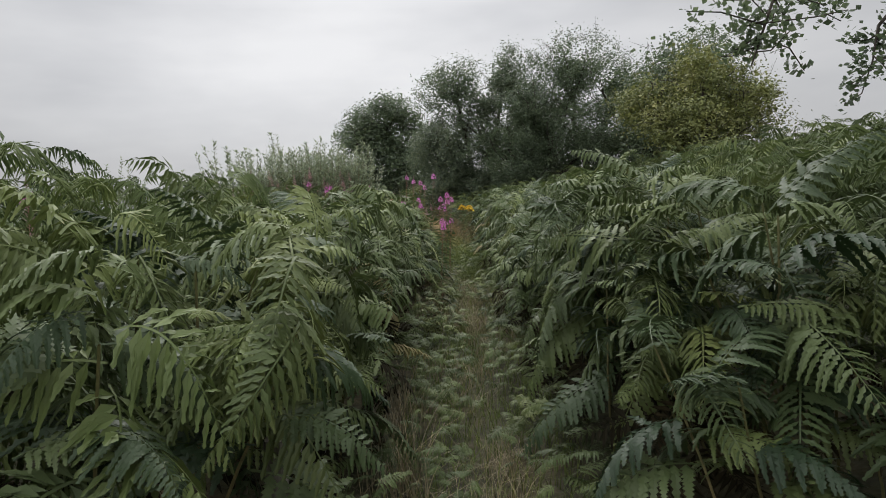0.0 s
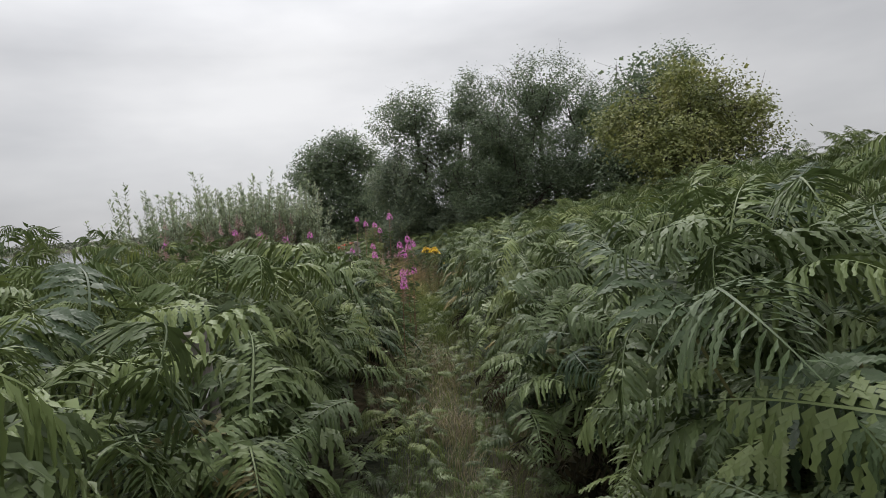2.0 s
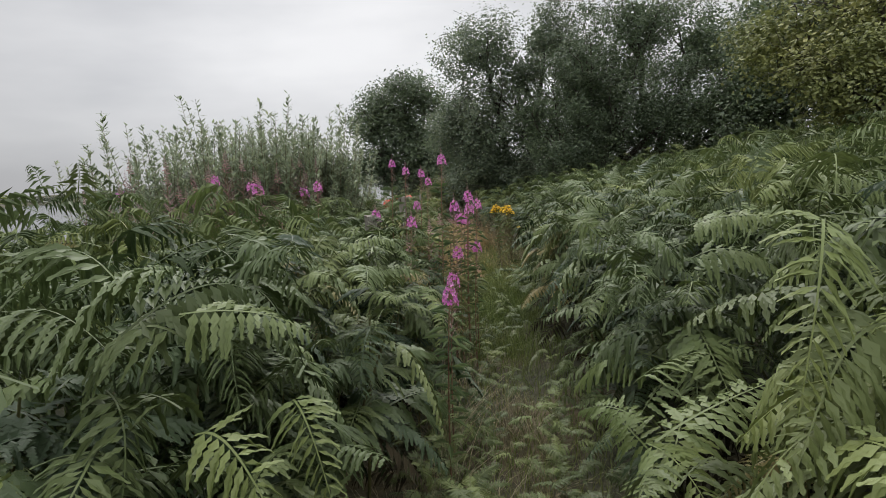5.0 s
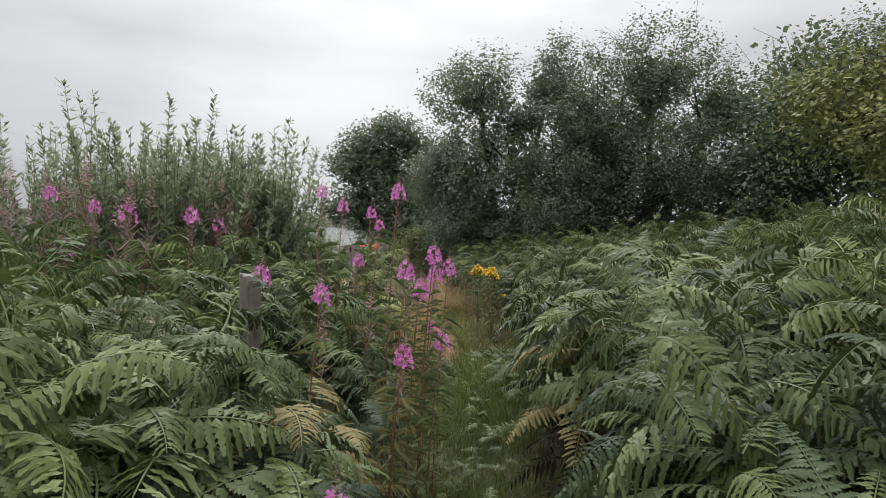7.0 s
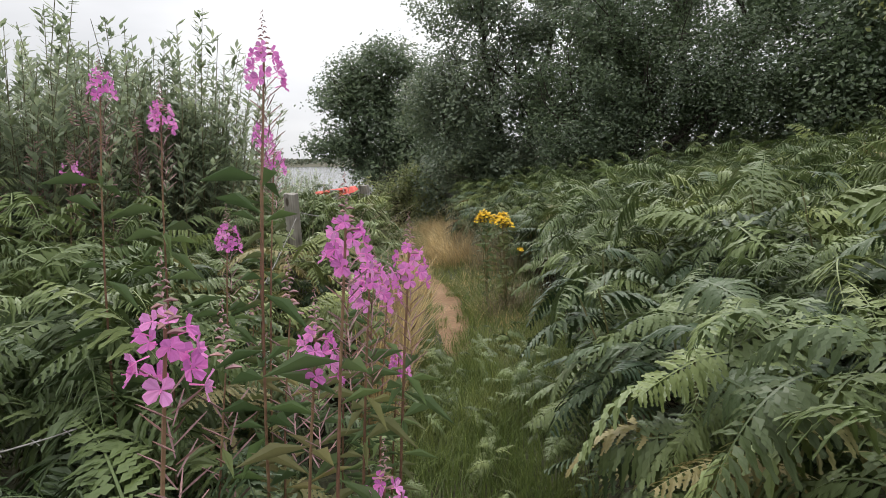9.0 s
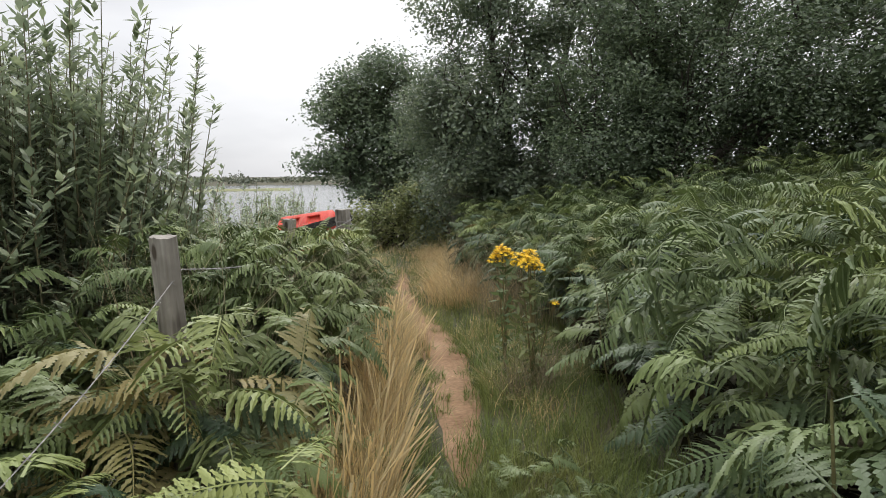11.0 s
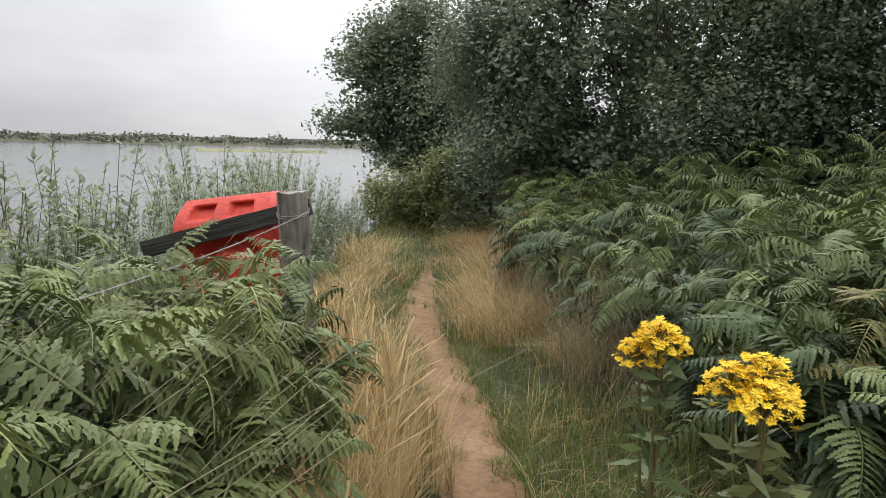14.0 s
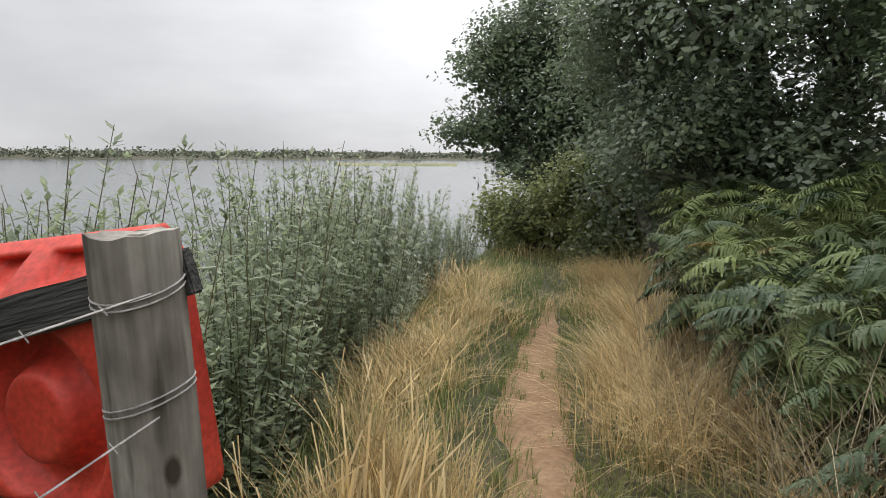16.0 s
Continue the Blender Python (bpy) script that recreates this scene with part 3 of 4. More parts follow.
def canopy(x, y):
    """Height of the bracken over the ground."""
    d = x - path_x(y)
    if d > 0:
        return np.interp(y, [0, 3, 10, 14, 22], [1.60, 1.48, 1.42, 1.36, 1.28]) + 0.16 * noise.noise((x * 0.7, y * 0.7, 3))
    return np.interp(y, [0, 2, 6, 8, 9.5, 12, 15, 18], [1.50, 1.6, 1.60, 1.38, 1.16, 1.18, 1.34, 1.2]) + 0.16 * noise.noise((x * 0.7, y * 0.7, 5)) + 0.24 * np.clip(-d - 1.5, 0, 2) * (y < 9.5) + 0.34 * np.clip(-d - 0.8, 0, 1) * (8.5 < y < 13.2)


def keeps_post(x, y):
    """True where a plant would not bury the posts that stand in the open."""
    for px, py in ((-0.63, 3.95), (-0.65, 9.6), (-0.85, 13.0), (-0.91, 14.83)):
        if -0.10 < x - px < 0.12 and -0.16 < y - py < 0.05:
            return False
    return True


def clear_of_walk(x, y, z):
    """True where the leaves leave the walker's way free."""
    off = np.abs(x - np.interp(y, [0, 2, 9.7, 12, 14, 16], [0.0, 0.05, 0.25, 0.05, 0.0, -0.16]))
    rise = z - ground_z(x, y)
    return not np.any(((off < 0.19) & (rise > 0.42) | (off < 0.33) & (rise > 0.95)) & (y > -0.6) & (y < 16.6))


def build_bracken():
    r = np.random.default_rng(5)
    protos = [bracken_prototype(60 + i, 0.8, FRONDS) for i in range(6)]
    dry = [bracken_prototype(80 + i, 0.8, FRONDS_DRY) for i in range(2)]
    for p in dry:
        tagged(p, "yellowing bracken plant with arching toothed fronds")
    verts = {fr.data.name: np.array([v.co for v in fr.data.vertices]) for p in protos + dry for fr in p.children if fr.name.startswith("frond")}
    used = set()
    count = tries = 0
    while count < 298 and tries < 4000:
        tries += 1
        y = r.uniform(0.4, 21.0)
        right = r.random() < 0.55
        if not right and y > 16.4:
            continue
        d = r.uniform(0.0, 1.15)
        inner = np.interp(y, [0, 8, 11, 12.5, 16, 21], [0.36, 0.36, 0.5, 0.75, 1.0, 1.05]) if right else np.interp(y, [0, 8, 10.5, 12, 14, 16.5], [0.40, 0.42, 0.5, 0.55, 0.6, 1.1])
        x = path_x(y) + (inner + d) * (1 if right else -1)
        h = canopy(x, y) * (0.80 + 0.2 * min(d, 1.0)) * r.uniform(0.6, 0.88)
        if not keeps_post(x, y) or (y < 1.5 and d < 0.9):
            continue
        src = dry[r.integers(2)] if r.random() < (0.3 if not right and 11.5 < y < 15.6 else 0.05) else protos[r.integers(6)]
        m = pose(x, y, float(ground_z(x, y)) - 0.03, r.uniform(-10, 10), r.uniform(-12, 12) + (-12 if right else 12), 0) @ pose(0, 0, 0, 0, 0, r.uniform(0, 360)) @ Matrix.Scale(h / 0.8 * 0.5 + 0.5, 4) @ Matrix.Diagonal((1, 1, h / 0.8 / (h / 0.8 * 0.5 + 0.5), 1))
        free = True
        for fr in src.children:
            if fr.data.name in verts:
                q = np.array(m @ fr.matrix_basis)
                w = verts[fr.data.name] @ q[:3, :3].T + q[:3, 3]
                free = free and clear_of_walk(w[:, 0], w[:, 1], w[:, 2])
        if not free:
            continue
        if src not in used:
            used.add(src)
            src.matrix_basis = m
        else:
            copy_thing(src, pose(0, 0, 0)).matrix_basis = m
        count += 1
    for p in protos + dry:
        if p not in used:
            p.matrix_basis = pose(5.0, 8.0 + r.uniform(0, 3), float(ground_z(5.0, 9.0)))
    # the rest of the slope
    s = Soup()
    place = []
    for _ in range(12000):
        y = r.uniform(-0.8, 24)
        x = r.uniform(-7, 8)
        d = x - path_x(y)
        if d > 0:
            lo = np.interp(y, [0, 8, 11, 12.5, 16, 21, 24], [0.5, 0.5, 0.65, 0.9, 1.1, 1.15, 1.6])
            if d < lo or (y < 0.5 and d > 3):
                continue
        else:
            lo = np.interp(y, [0, 8, 10.5, 12, 14, 16.5], [0.55, 0.55, 0.6, 0.65, 0.75, 1.4])
            if -d < lo or y > 16.0 or x < np.interp(y, [0, 10, 13, 16], [-6, -4.5, -2.6, -1.9]):
                continue
        if abs(d) > 2.6 and r.random() < 0.42 or not keeps_post(x, y) or (y < 1.5 and abs(d) < 1.3):
            continue
        place.append((x, y, d))
    for x, y, d in place[:2000]:
        near = abs(d) < 2.3
        h = canopy(x, y) * r.uniform(0.62, 0.9)
        lean = (-8 if d > 0 else 8) if near else 0
        m0 = pose(x, y, float(ground_z(x, y)), r.uniform(-10, 10), r.uniform(-12, 12) + lean, 0) @ pose(0, 0, 0, 0, 0, r.uniform(0, 360))
        for m in plant_frame(r, 0.8, 10 if near else 8):
            kinds = TOOTHED if abs(d) < 0.9 else MEDIUM if abs(d) < 1.6 else COARSE
            v, f = kinds[r.integers(len(kinds))]
            mm = np.array(m0 @ Matrix.Diagonal((1, 1, h / 0.8, 1)) @ m)
            w = v @ mm[:3, :3].T + mm[:3, 3]
            if near and abs(d) < 1.2 and not clear_of_walk(w[:, 0], w[:, 1], w[:, 2]):
                continue
            s.add(w, f)
    # low young bracken that closes in on the narrow way
    for k in range(430):
        y = r.uniform(0.9, 8.5) if k < 270 else r.uniform(7.5, 13.8)
        d = r.uniform(0.10 if k < 270 else 0.0, 0.55) * r.choice([-1, 1])
        x = path_x(y) + d
        m0 = pose(x, y, float(ground_z(x, y)), r.uniform(-15, 15), r.uniform(-15, 15), r.uniform(0, 360)) @ Matrix.Scale(r.uniform(0.3, 0.55) * (0.6 + 0.8 * abs(d)), 4)
        for m in plant_frame(r, 0.8, 3):
            v, f = TOOTHED[r.integers(8)]
            mm = np.array(m0 @ m @ Matrix.Scale(1.25, 4))
            w = v @ mm[:3, :3].T + mm[:3, 3]
            if clear_of_walk(w[:, 0], w[:, 1], w[:, 2]):
                s.add(w, f)
    for _ in range(46):
        x, y = r.uniform(-2.0, -1.05), r.uniform(14.9, 16.0)
        g = float(ground_z(x, y))
        k = max(0.3, (r.uniform(0.80, 1.04) - g) / 0.92)
        m0 = pose(x, y, g, r.uniform(-8, 8), r.uniform(-8, 8), r.uniform(0, 360)) @ Matrix.Diagonal((1, 1, k, 1))
        for m in plant_frame(r, 0.8, 8):
            v, f = TOOTHED[r.integers(8)]
            mm = np.array(m0 @ m)
            s.add(v @ mm[:3, :3].T + mm[:3, 3], f)
    for _ in range(52):
        x, y = r.uniform(-1.05, -0.52), r.uniform(14.6, 15.9)
        g = float(ground_z(x, y))
        k = max(0.3, (r.uniform(0.72, 1.0) + 0.12 * (y < 15.4) - g) / 0.92)
        m0 = pose(x, y, g, r.uniform(-8, 8), r.uniform(-8, 8), r.uniform(0, 360)) @ Matrix.Diagonal((1, 1, k, 1))
        for m in plant_frame(r, 0.8, 8):
            v, f = TOOTHED[r.integers(8)]
            mm = np.array(m0 @ m @ Matrix.Scale(0.85, 4))
            w = v @ mm[:3, :3].T + mm[:3, 3]
            if clear_of_walk(w[:, 0], w[:, 1], w[:, 2]):
                s.add(w, f)
    # a stand beside the last fence post that hides the lake shore from farther back
    for k in range(44):
        x, y = (r.uniform(-1.7, -0.60), r.uniform(13.5, 14.75)) if k < 30 else (r.uniform(-1.15, -0.45), r.uniform(8.3, 9.35))
        if not keeps_post(x, y):
            continue
        g = float(ground_z(x, y))
        m0 = pose(x, y, g, r.uniform(-9, 9), r.uniform(-9, 9), r.uniform(0, 360)) @ Matrix.Diagonal((1, 1, (r.uniform(0.95, 1.14) - g) / 0.86, 1))
        for m in plant_frame(r, 0.8, 8):
            v, f = TOOTHED[r.integers(8)]
            mm = np.array(m0 @ m @ Matrix.Scale(0.85, 4))
            w = v @ mm[:3, :3].T + mm[:3, 3]
            if clear_of_walk(w[:, 0], w[:, 1], w[:, 2]):
                s.add(w, f)
    # last year's dead fronds, sunk into the stand; near black to paint its inner shade
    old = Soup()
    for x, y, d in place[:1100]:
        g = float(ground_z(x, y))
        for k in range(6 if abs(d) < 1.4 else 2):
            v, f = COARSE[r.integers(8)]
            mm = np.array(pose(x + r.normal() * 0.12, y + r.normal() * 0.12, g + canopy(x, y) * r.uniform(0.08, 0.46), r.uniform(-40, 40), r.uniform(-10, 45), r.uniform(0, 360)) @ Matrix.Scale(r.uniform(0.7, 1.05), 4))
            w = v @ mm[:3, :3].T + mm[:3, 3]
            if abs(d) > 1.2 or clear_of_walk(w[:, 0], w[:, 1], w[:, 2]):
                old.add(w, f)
    tagged(new("dead_bracken", old.mesh("dead_bracken", M_FERN_DEAD_SHADE)), "dead bracken fronds coloured near black as painted shade under the living ones", "dead bracken", "", "stuff")
    one = copy_thing(dry[0], pose(0, 0, 0))
    one.matrix_basis = pose(0.66, 10.45, float(ground_z(0.66, 10.45)), -12, -14, 200) @ Matrix.Scale(1.28, 4)
    tagged(new("bracken_mass", s.mesh("bracken_mass", M_FERN_MASS)), "dense stand of green bracken covering the slope", "bracken", "", "stuff")


build_bracken()

# ---------------------------------------------------------------- grass
def blades(points, length, seed, width=0.004, lean=0.5, seedhead=False, segments=3, wind=(0.0, 0.0)):
    """Bent grass blades at the points: vertices and triangles, vectorised."""
    r = np.random.default_rng(seed)
    p = np.asarray(points, float)
    n = len(p)
    a = r.uniform(0, 2 * np.pi, n)
    L = length * r.uniform(0.55, 1.25, n)
    be = lean * r.uniform(0.2, 1.5, n)
    dx, dy = np.cos(a) * be + wind[0], np.sin(a) * be + wind[1]
    side = np.stack([-np.sin(a + 0.6), np.cos(a + 0.6), np.zeros(n)], 1)
    vs, k = [], segments + 1
    for i in range(k):
        s = i / segments
        c = p + np.stack([dx * L * s * s, dy * L * s * s, L * s * (1 - 0.35 * np.clip(be, 0, 1.6) * s)], 1)
        w = width * (1 - 0.85 * s) if not seedhead else width * (0.55 if s < 0.7 else 1.5)
        vs += [c - side * w, c + side * w]
    v = np.stack(vs, 1).reshape(-1, 3)
    i0 = np.arange(n)[:, None] * (2 * k)
    f = []
    for i in range(segments):
        f += [i0 + [2 * i, 2 * i + 1, 2 * i + 3], i0 + [2 * i, 2 * i + 3, 2 * i + 2]]
    return v, np.concatenate(f)


def scatter(n, ylo, yhi, dlo, dhi, seed, clump=0.0):
    """Points on the ground at a distance from the path's middle."""
    r = np.random.default_rng(seed)
    if clump:
        k = max(1, n // 45)
        cy, cd = r.uniform(ylo, yhi, k), r.uniform(dlo, dhi, k)
        pick = r.integers(0, k, n)
        y, d = cy[pick] + r.normal(size=n) * clump, cd[pick] + r.normal(size=n) * clump
        d = np.clip(d, min(dlo, dhi), max(dlo, dhi))
    else:
        y, d = r.uniform(ylo, yhi, n), r.uniform(dlo, dhi, n)
    x = path_x(y) + d
    return np.stack([x, y, ground_z(x, y) - 0.01], 1)


def free(p):
    """Leaves out what would stand in the walker's way."""
    lane = np.interp(p[:, 1], [0, 2, 9.7, 12, 14, 16], [0.0, 0.05, 0.25, 0.05, 0.0, -0.16])
    return p[(np.abs(p[:, 0] - lane) > 0.17) | (p[:, 1] > 16.6)]


def tuft(x, y, n, seed, spread=0.05):
    r = np.random.default_rng(seed)
    px, py = x + r.normal(size=n) * spread, y + r.normal(size=n) * spread
    return np.stack([px, py, ground_z(px, py) - 0.01], 1)


def build_grass():
    s = Soup()
    r = np.random.default_rng(101)
    s.add(*blades(free(scatter(4200, 12.7, 17.2, -0.62, -0.14, 1, 0.07)), 0.46, 2, 0.0032, 0.45))
    s.add(*blades(free(scatter(2600, 12.4, 15.2, -0.55, -0.2, 7, 0.08)), 0.64, 8, 0.0022, 0.3, segments=4))
    s.add(*blades(free(scatter(1100, 12.4, 15.2, -0.55, -0.2, 27, 0.10)), 0.70, 28, 0.0026, 0.28, True, segments=4))
    s.add(*blades(free(scatter(3200, 16.0, 18.7, -0.95, -0.40, 37, 0.09)), 0.44, 38, 0.0034, 0.4, segments=4))
    s.add(*blades(free(scatter(400, 16.0, 18.7, -0.9, -0.42, 39, 0.10)), 0.62, 40, 0.0028, 0.4, True, segments=4))
    # tussocks right of the trodden strip, combed over by the wind
    for k in range(30):
        y = r.uniform(17.6, 23.6)
        x = path_x(y) + r.uniform(0.52, 1.05)
        s.add(*blades(tuft(x, y, int(r.uniform(110, 240)), 600 + k, r.uniform(0.06, 0.14)), r.uniform(0.32, 0.56), 640 + k, 0.0040, 1.05, segments=4, wind=(r.uniform(-0.55, 0.15), r.uniform(-0.35, 0.35))))
    s.add(*blades(free(scatter(700, 14.4, 18.0, 0.24, 0.95, 77, 0.12)), 0.26, 78, 0.003, 0.9))
    # and left of it
    for k in range(34):
        y = r.uniform(16.9, 24.5)
        x = path_x(y) - r.uniform(0.62, 1.45)
        s.add(*blades(tuft(x, y, int(r.uniform(70, 150)), 700 + k, r.uniform(0.08, 0.18)), r.uniform(0.24, 0.44), 740 + k, 0.0044, 0.9, segments=4, wind=(r.uniform(-0.5, 0.5), r.uniform(-0.5, 0.2))))
    s.add(*blades(scatter(700, 17.0, 24.5, -0.8, -0.25, 31, 0.1), 0.22, 32, 0.003, 0.9))
    s.add(*blades(scatter(1200, 21.8, 26.5, -1.0, 1.2, 35, 0.15), 0.30, 36, 0.005, 0.9))
    s.add(*blades(free(scatter(500, 15.5, 23.0, -1.2, -0.5, 9, 0.1)), 0.5, 10, 0.0026, 0.5, True))
    tagged(new("dry_grass", s.mesh("dry_grass", M_STRAW)), "long straw-coloured dry grass beside the earth path", "grass", "", "stuff")
    s = Soup()
    s.add(*blades(scatter(5600, 12.5, 25, -0.75, -0.15, 11), 0.15, 12, 0.0032, 0.6))
    s.add(*blades(scatter(4800, 12.5, 25, 0.15, 0.6, 19), 0.14, 20, 0.0032, 0.6))
    s.add(*blades(scatter(2200, 12.5, 23, -0.28, -0.06, 41, 0.05), 0.11, 42, 0.0028, 0.7))
    s.add(*blades(scatter(2600, 12.5, 23, 0.06, 0.30, 43, 0.055), 0.11, 44, 0.0028, 0.7))
    s.add(*blades(scatter(3000, 10.2, 13.4, -0.5, 0.5, 45, 0.12), 0.26, 46, 0.003, 0.6))
    s.add(*blades(free(scatter(1500, 11.5, 14.6, -0.45, 0.5, 55, 0.08)), 0.36, 56, 0.0034, 0.5, segments=4))
    s.add(*blades(scatter(3000, 11.5, 14.6, -0.3, 0.3, 57, 0.08), 0.22, 58, 0.003, 0.6))
    s.add(*blades(scatter(6500, -1, 12, -0.5, 0.5, 13), 0.22, 14, 0.0032, 0.7))
    s.add(*blades(scatter(4200, 12.2, 16.2, 0.2, 1.0, 15, 0.1), 0.24, 16, 0.0033, 0.7))
    s.add(*blades(scatter(2600, 16, 27, -3.0, -0.9, 17), 0.3, 18, 0.004, 0.7))
    s.add(*blades(scatter(3600, 16.6, 25, -1.4, -0.5, 47), 0.24, 48, 0.0034, 0.8))
    s.add(*blades(scatter(2400, 15.2, 17.6, 0.2, 1.2, 53), 0.22, 54, 0.0034, 0.8))
    s.add(*blades(scatter(2200, 16.0, 24, 0.4, 1.2, 49), 0.26, 50, 0.0034, 0.8))
    s.add(*blades(scatter(2600, 21.8, 27, -1.1, 1.4, 51), 0.26, 52, 0.005, 0.8))
    tagged(new("green_grass", s.mesh("green_grass", M_GRASS)), "short green grass along the path edges", "grass", "", "stuff")
    s = Soup()
    s.add(*blades(free(scatter(900, 0.5, 11, -0.6, -0.1, 21, 0.1)), 0.36, 22, 0.003, 0.8, segments=4))
    s.add(*blades(scatter(1500, 1.2, 9, -0.16, 0.14, 61, 0.08), 0.26, 62, 0.0026, 0.8))
    s.add(*blades(scatter(1000, 13.4, 15.4, -1.7, -0.95, 23, 0.12), 1.34, 24, 0.0032, 0.5, segments=5))
    s.add(*blades(scatter(900, 17.2, 21, 0.7, 1.5, 25, 0.14), 1.0, 26, 0.0034, 0.8, segments=5))
    s.add(*blades(scatter(300, 14.4, 15.7, -1.2, -0.8, 63, 0.12), 1.1, 64, 0.003, 0.3, segments=5))
    s.add(*blades(scatter(260, 14.8, 15.9, -2.0, -1.0, 65, 0.12), 1.3, 66, 0.003, 0.4, segments=5, wind=(-0.4, 0.1)))
    for k in range(5):
        s.add(*blades(tuft(0.50 + 0.07 * k, 15.25 + 0.1 * (k % 3), 45, 460 + k), 0.5, 470 + k, 0.003, 0.8, segments=5))
    for k, (x, y, h) in enumerate(((-0.26, 9.15, 0.62), (-0.18, 8.55, 0.5), (-0.12, 8.1, 0.55), (-0.42, 9.7, 0.6), (-0.3, 3.6, 0.5), (-0.22, 2.9, 0.45))):
        s.add(*blades(tuft(x, y, 55, 70 + k), h, 90 + k, 0.0032, 0.45, segments=5))
    tagged(new("withered_stalks", s.mesh("withered_stalks", M_STRAW_GREY)), "tangle of withered pale plant stalks", "dead stalks", "", "stuff")


build_grass()

# ---------------------------------------------------------------- osiers by the lake
def osier(seed, shoots, height, spread):
    """Upright willow shoots with narrow leaves."""
    r = np.random.default_rng(seed)
    t = thing("osier_bush", pose(0, 0, -50), "upright osier willow shoots with narrow grey-green leaves", "bush", "osiers by the lake")
    lf = Soup()
    for k in range(shoots):
        a = r.uniform(0, 2 * np.pi)
        R = spread * math.sqrt(r.random())
        p0 = np.array((R * 0.45 * math.cos(a), R * 0.45 * math.sin(a), 0))
        h = height * r.uniform(0.62, 1.05)
        p1 = np.array((R * math.cos(a), R * math.sin(a), h)) + r.normal(size=3) * (0.18, 0.18, 0)
        s = np.linspace(0, 1, 6)[:, None]
        pts = p0 + (p1 - p0) * s + r.normal(size=(6, 3)) * 0.015
        v, f = tube(pts, [0.008, 0.005, 0.002], 3)
        part("shoot", mesh_of("shoot", v, f, M_STEM, True), t)
        n = int(h * (84 if height > 2.2 else 58))
        ss = r.uniform(0.18, 1.0, n)
        c = p0 + (p1 - p0) * ss[:, None]
        an = r.uniform(0, 2 * np.pi, n)
        o = np.stack([np.cos(an) * 0.8, np.sin(an) * 0.8, r.uniform(-0.05, 0.85, n) if height > 2.2 else r.uniform(-0.25, 0.8, n)], 1)
        o /= np.linalg.norm(o, axis=1)[:, None]
        b = np.cross(o, np.array((0, 0, 1.0)))
        b /= np.linalg.norm(b, axis=1)[:, None]
        L = ((0.105 if height > 2.2 else 0.115) * r.uniform(0.6, 1.25, n) * (1.2 - 0.55 * ss))[:, None]
        v = np.stack([c, c + o * L * 0.5 + b * L * 0.175, c + o * L, c + o * L * 0.5 - b * L * 0.175], 1).reshape(-1, 3)
        i = np.arange(n)[:, None] * 4
        lf.add(v, np.concatenate([i + [0, 1, 2], i + [0, 2, 3]]))
    part("foliage", lf.mesh("foliage", M_OSIER), t)
    return t


def build_osiers():
    r = np.random.default_rng(9)
    tall = [osier(200 + i, 32, 2.5, 0.62) for i in range(3)]
    low = [osier(210 + i, 20, 2.0, 0.7) for i in range(3)]
    used = set()
    spots = []
    for k in range(30):
        y = r.uniform(12.9, 15.6)
        x = r.uniform(-4.6, -2.3)
        g = float(ground_z(x, y))
        top = np.interp(x, [-4.6, -2.6, -1.7], [2.3, 2.35, 1.95]) * r.uniform(0.74, 1.05)
        spots.append((x, y, tall, (top - g) / 2.5))
    for k in range(14):
        x, y = r.uniform(-3.2, -2.15), r.uniform(13.8, 15.5)
        spots.append((x, y, tall, (r.uniform(1.7, 2.4) - float(ground_z(x, y))) / 2.5))
    for k in range(56):
        y = r.uniform(16.9, 26)
        d = r.uniform(-3.2, -1.35)
        x = path_x(y) + d
        if y < 18.2 and x > -1.9:
            x -= 0.7
        g = float(ground_z(x, y))
        top = np.interp(y, [17, 20, 25], [1.2, 1.05, 0.85]) * r.uniform(0.35, 1.15) - (0.35 if d > -1.8 else 0)
        spots.append((x, y, low, max(0.3, (top - g) / 2.0)))
    for k in range(16):
        x, y = r.uniform(-3.7, -1.95), r.uniform(16.0, 18.6)
        g = float(ground_z(x, y))
        spots.append((x, y, low, (r.uniform(0.65, 1.0) - g) / 2.0))
    for k in range(7):
        x, y = r.uniform(-8.5, -5), r.uniform(9, 13)
        spots.append((x, y, tall, 0.9))
    for x, y, kind, sc in spots:
        src = kind[r.integers(3)]
        m = pose(x, y, float(ground_z(x, y)) - 0.05, 0, 0, r.uniform(0, 360)) @ Matrix.Scale(sc, 4)
        if src in used:
            copy_thing(src, pose(0, 0, 0)).matrix_basis = m
        else:
            used.add(src)
            src.matrix_basis = m


build_osiers()

# ---------------------------------------------------------------- fireweed and ragwort
def flower_mesh(seed, mat, size):
    """One four-petalled flower facing +x."""
    r = np.random.default_rng(seed)
    fl = Soup()
    for j in range(4):
        th = j * np.pi / 2 + 0.7 + r.normal() * 0.2
        d = np.array((0.35, math.cos(th), math.sin(th)))
        e = np.array((0, -math.sin(th), math.cos(th)))
        c = np.zeros(3)
        fl.add([c, c + d * size * 0.55 + e * size * 0.42, c + d * size * 0.95 + e * size * 0.34 + (size * 0.15, 0, 0), c + d * size * 1.05, c + d * size * 0.95 - e * size * 0.34 + (size * 0.15, 0, 0), c + d * size * 0.55 - e * size * 0.42],
               [(0, 1, 2), (0, 2, 3), (0, 3, 4), (0, 4, 5)])
    fl.add(*tube([(-size * 0.9, 0, 0), (0, 0, 0), (size * 0.7, 0, -size * 0.2)], [size * 0.08, size * 0.05, size * 0.03], 3))
    return fl.mesh("flower", mat)


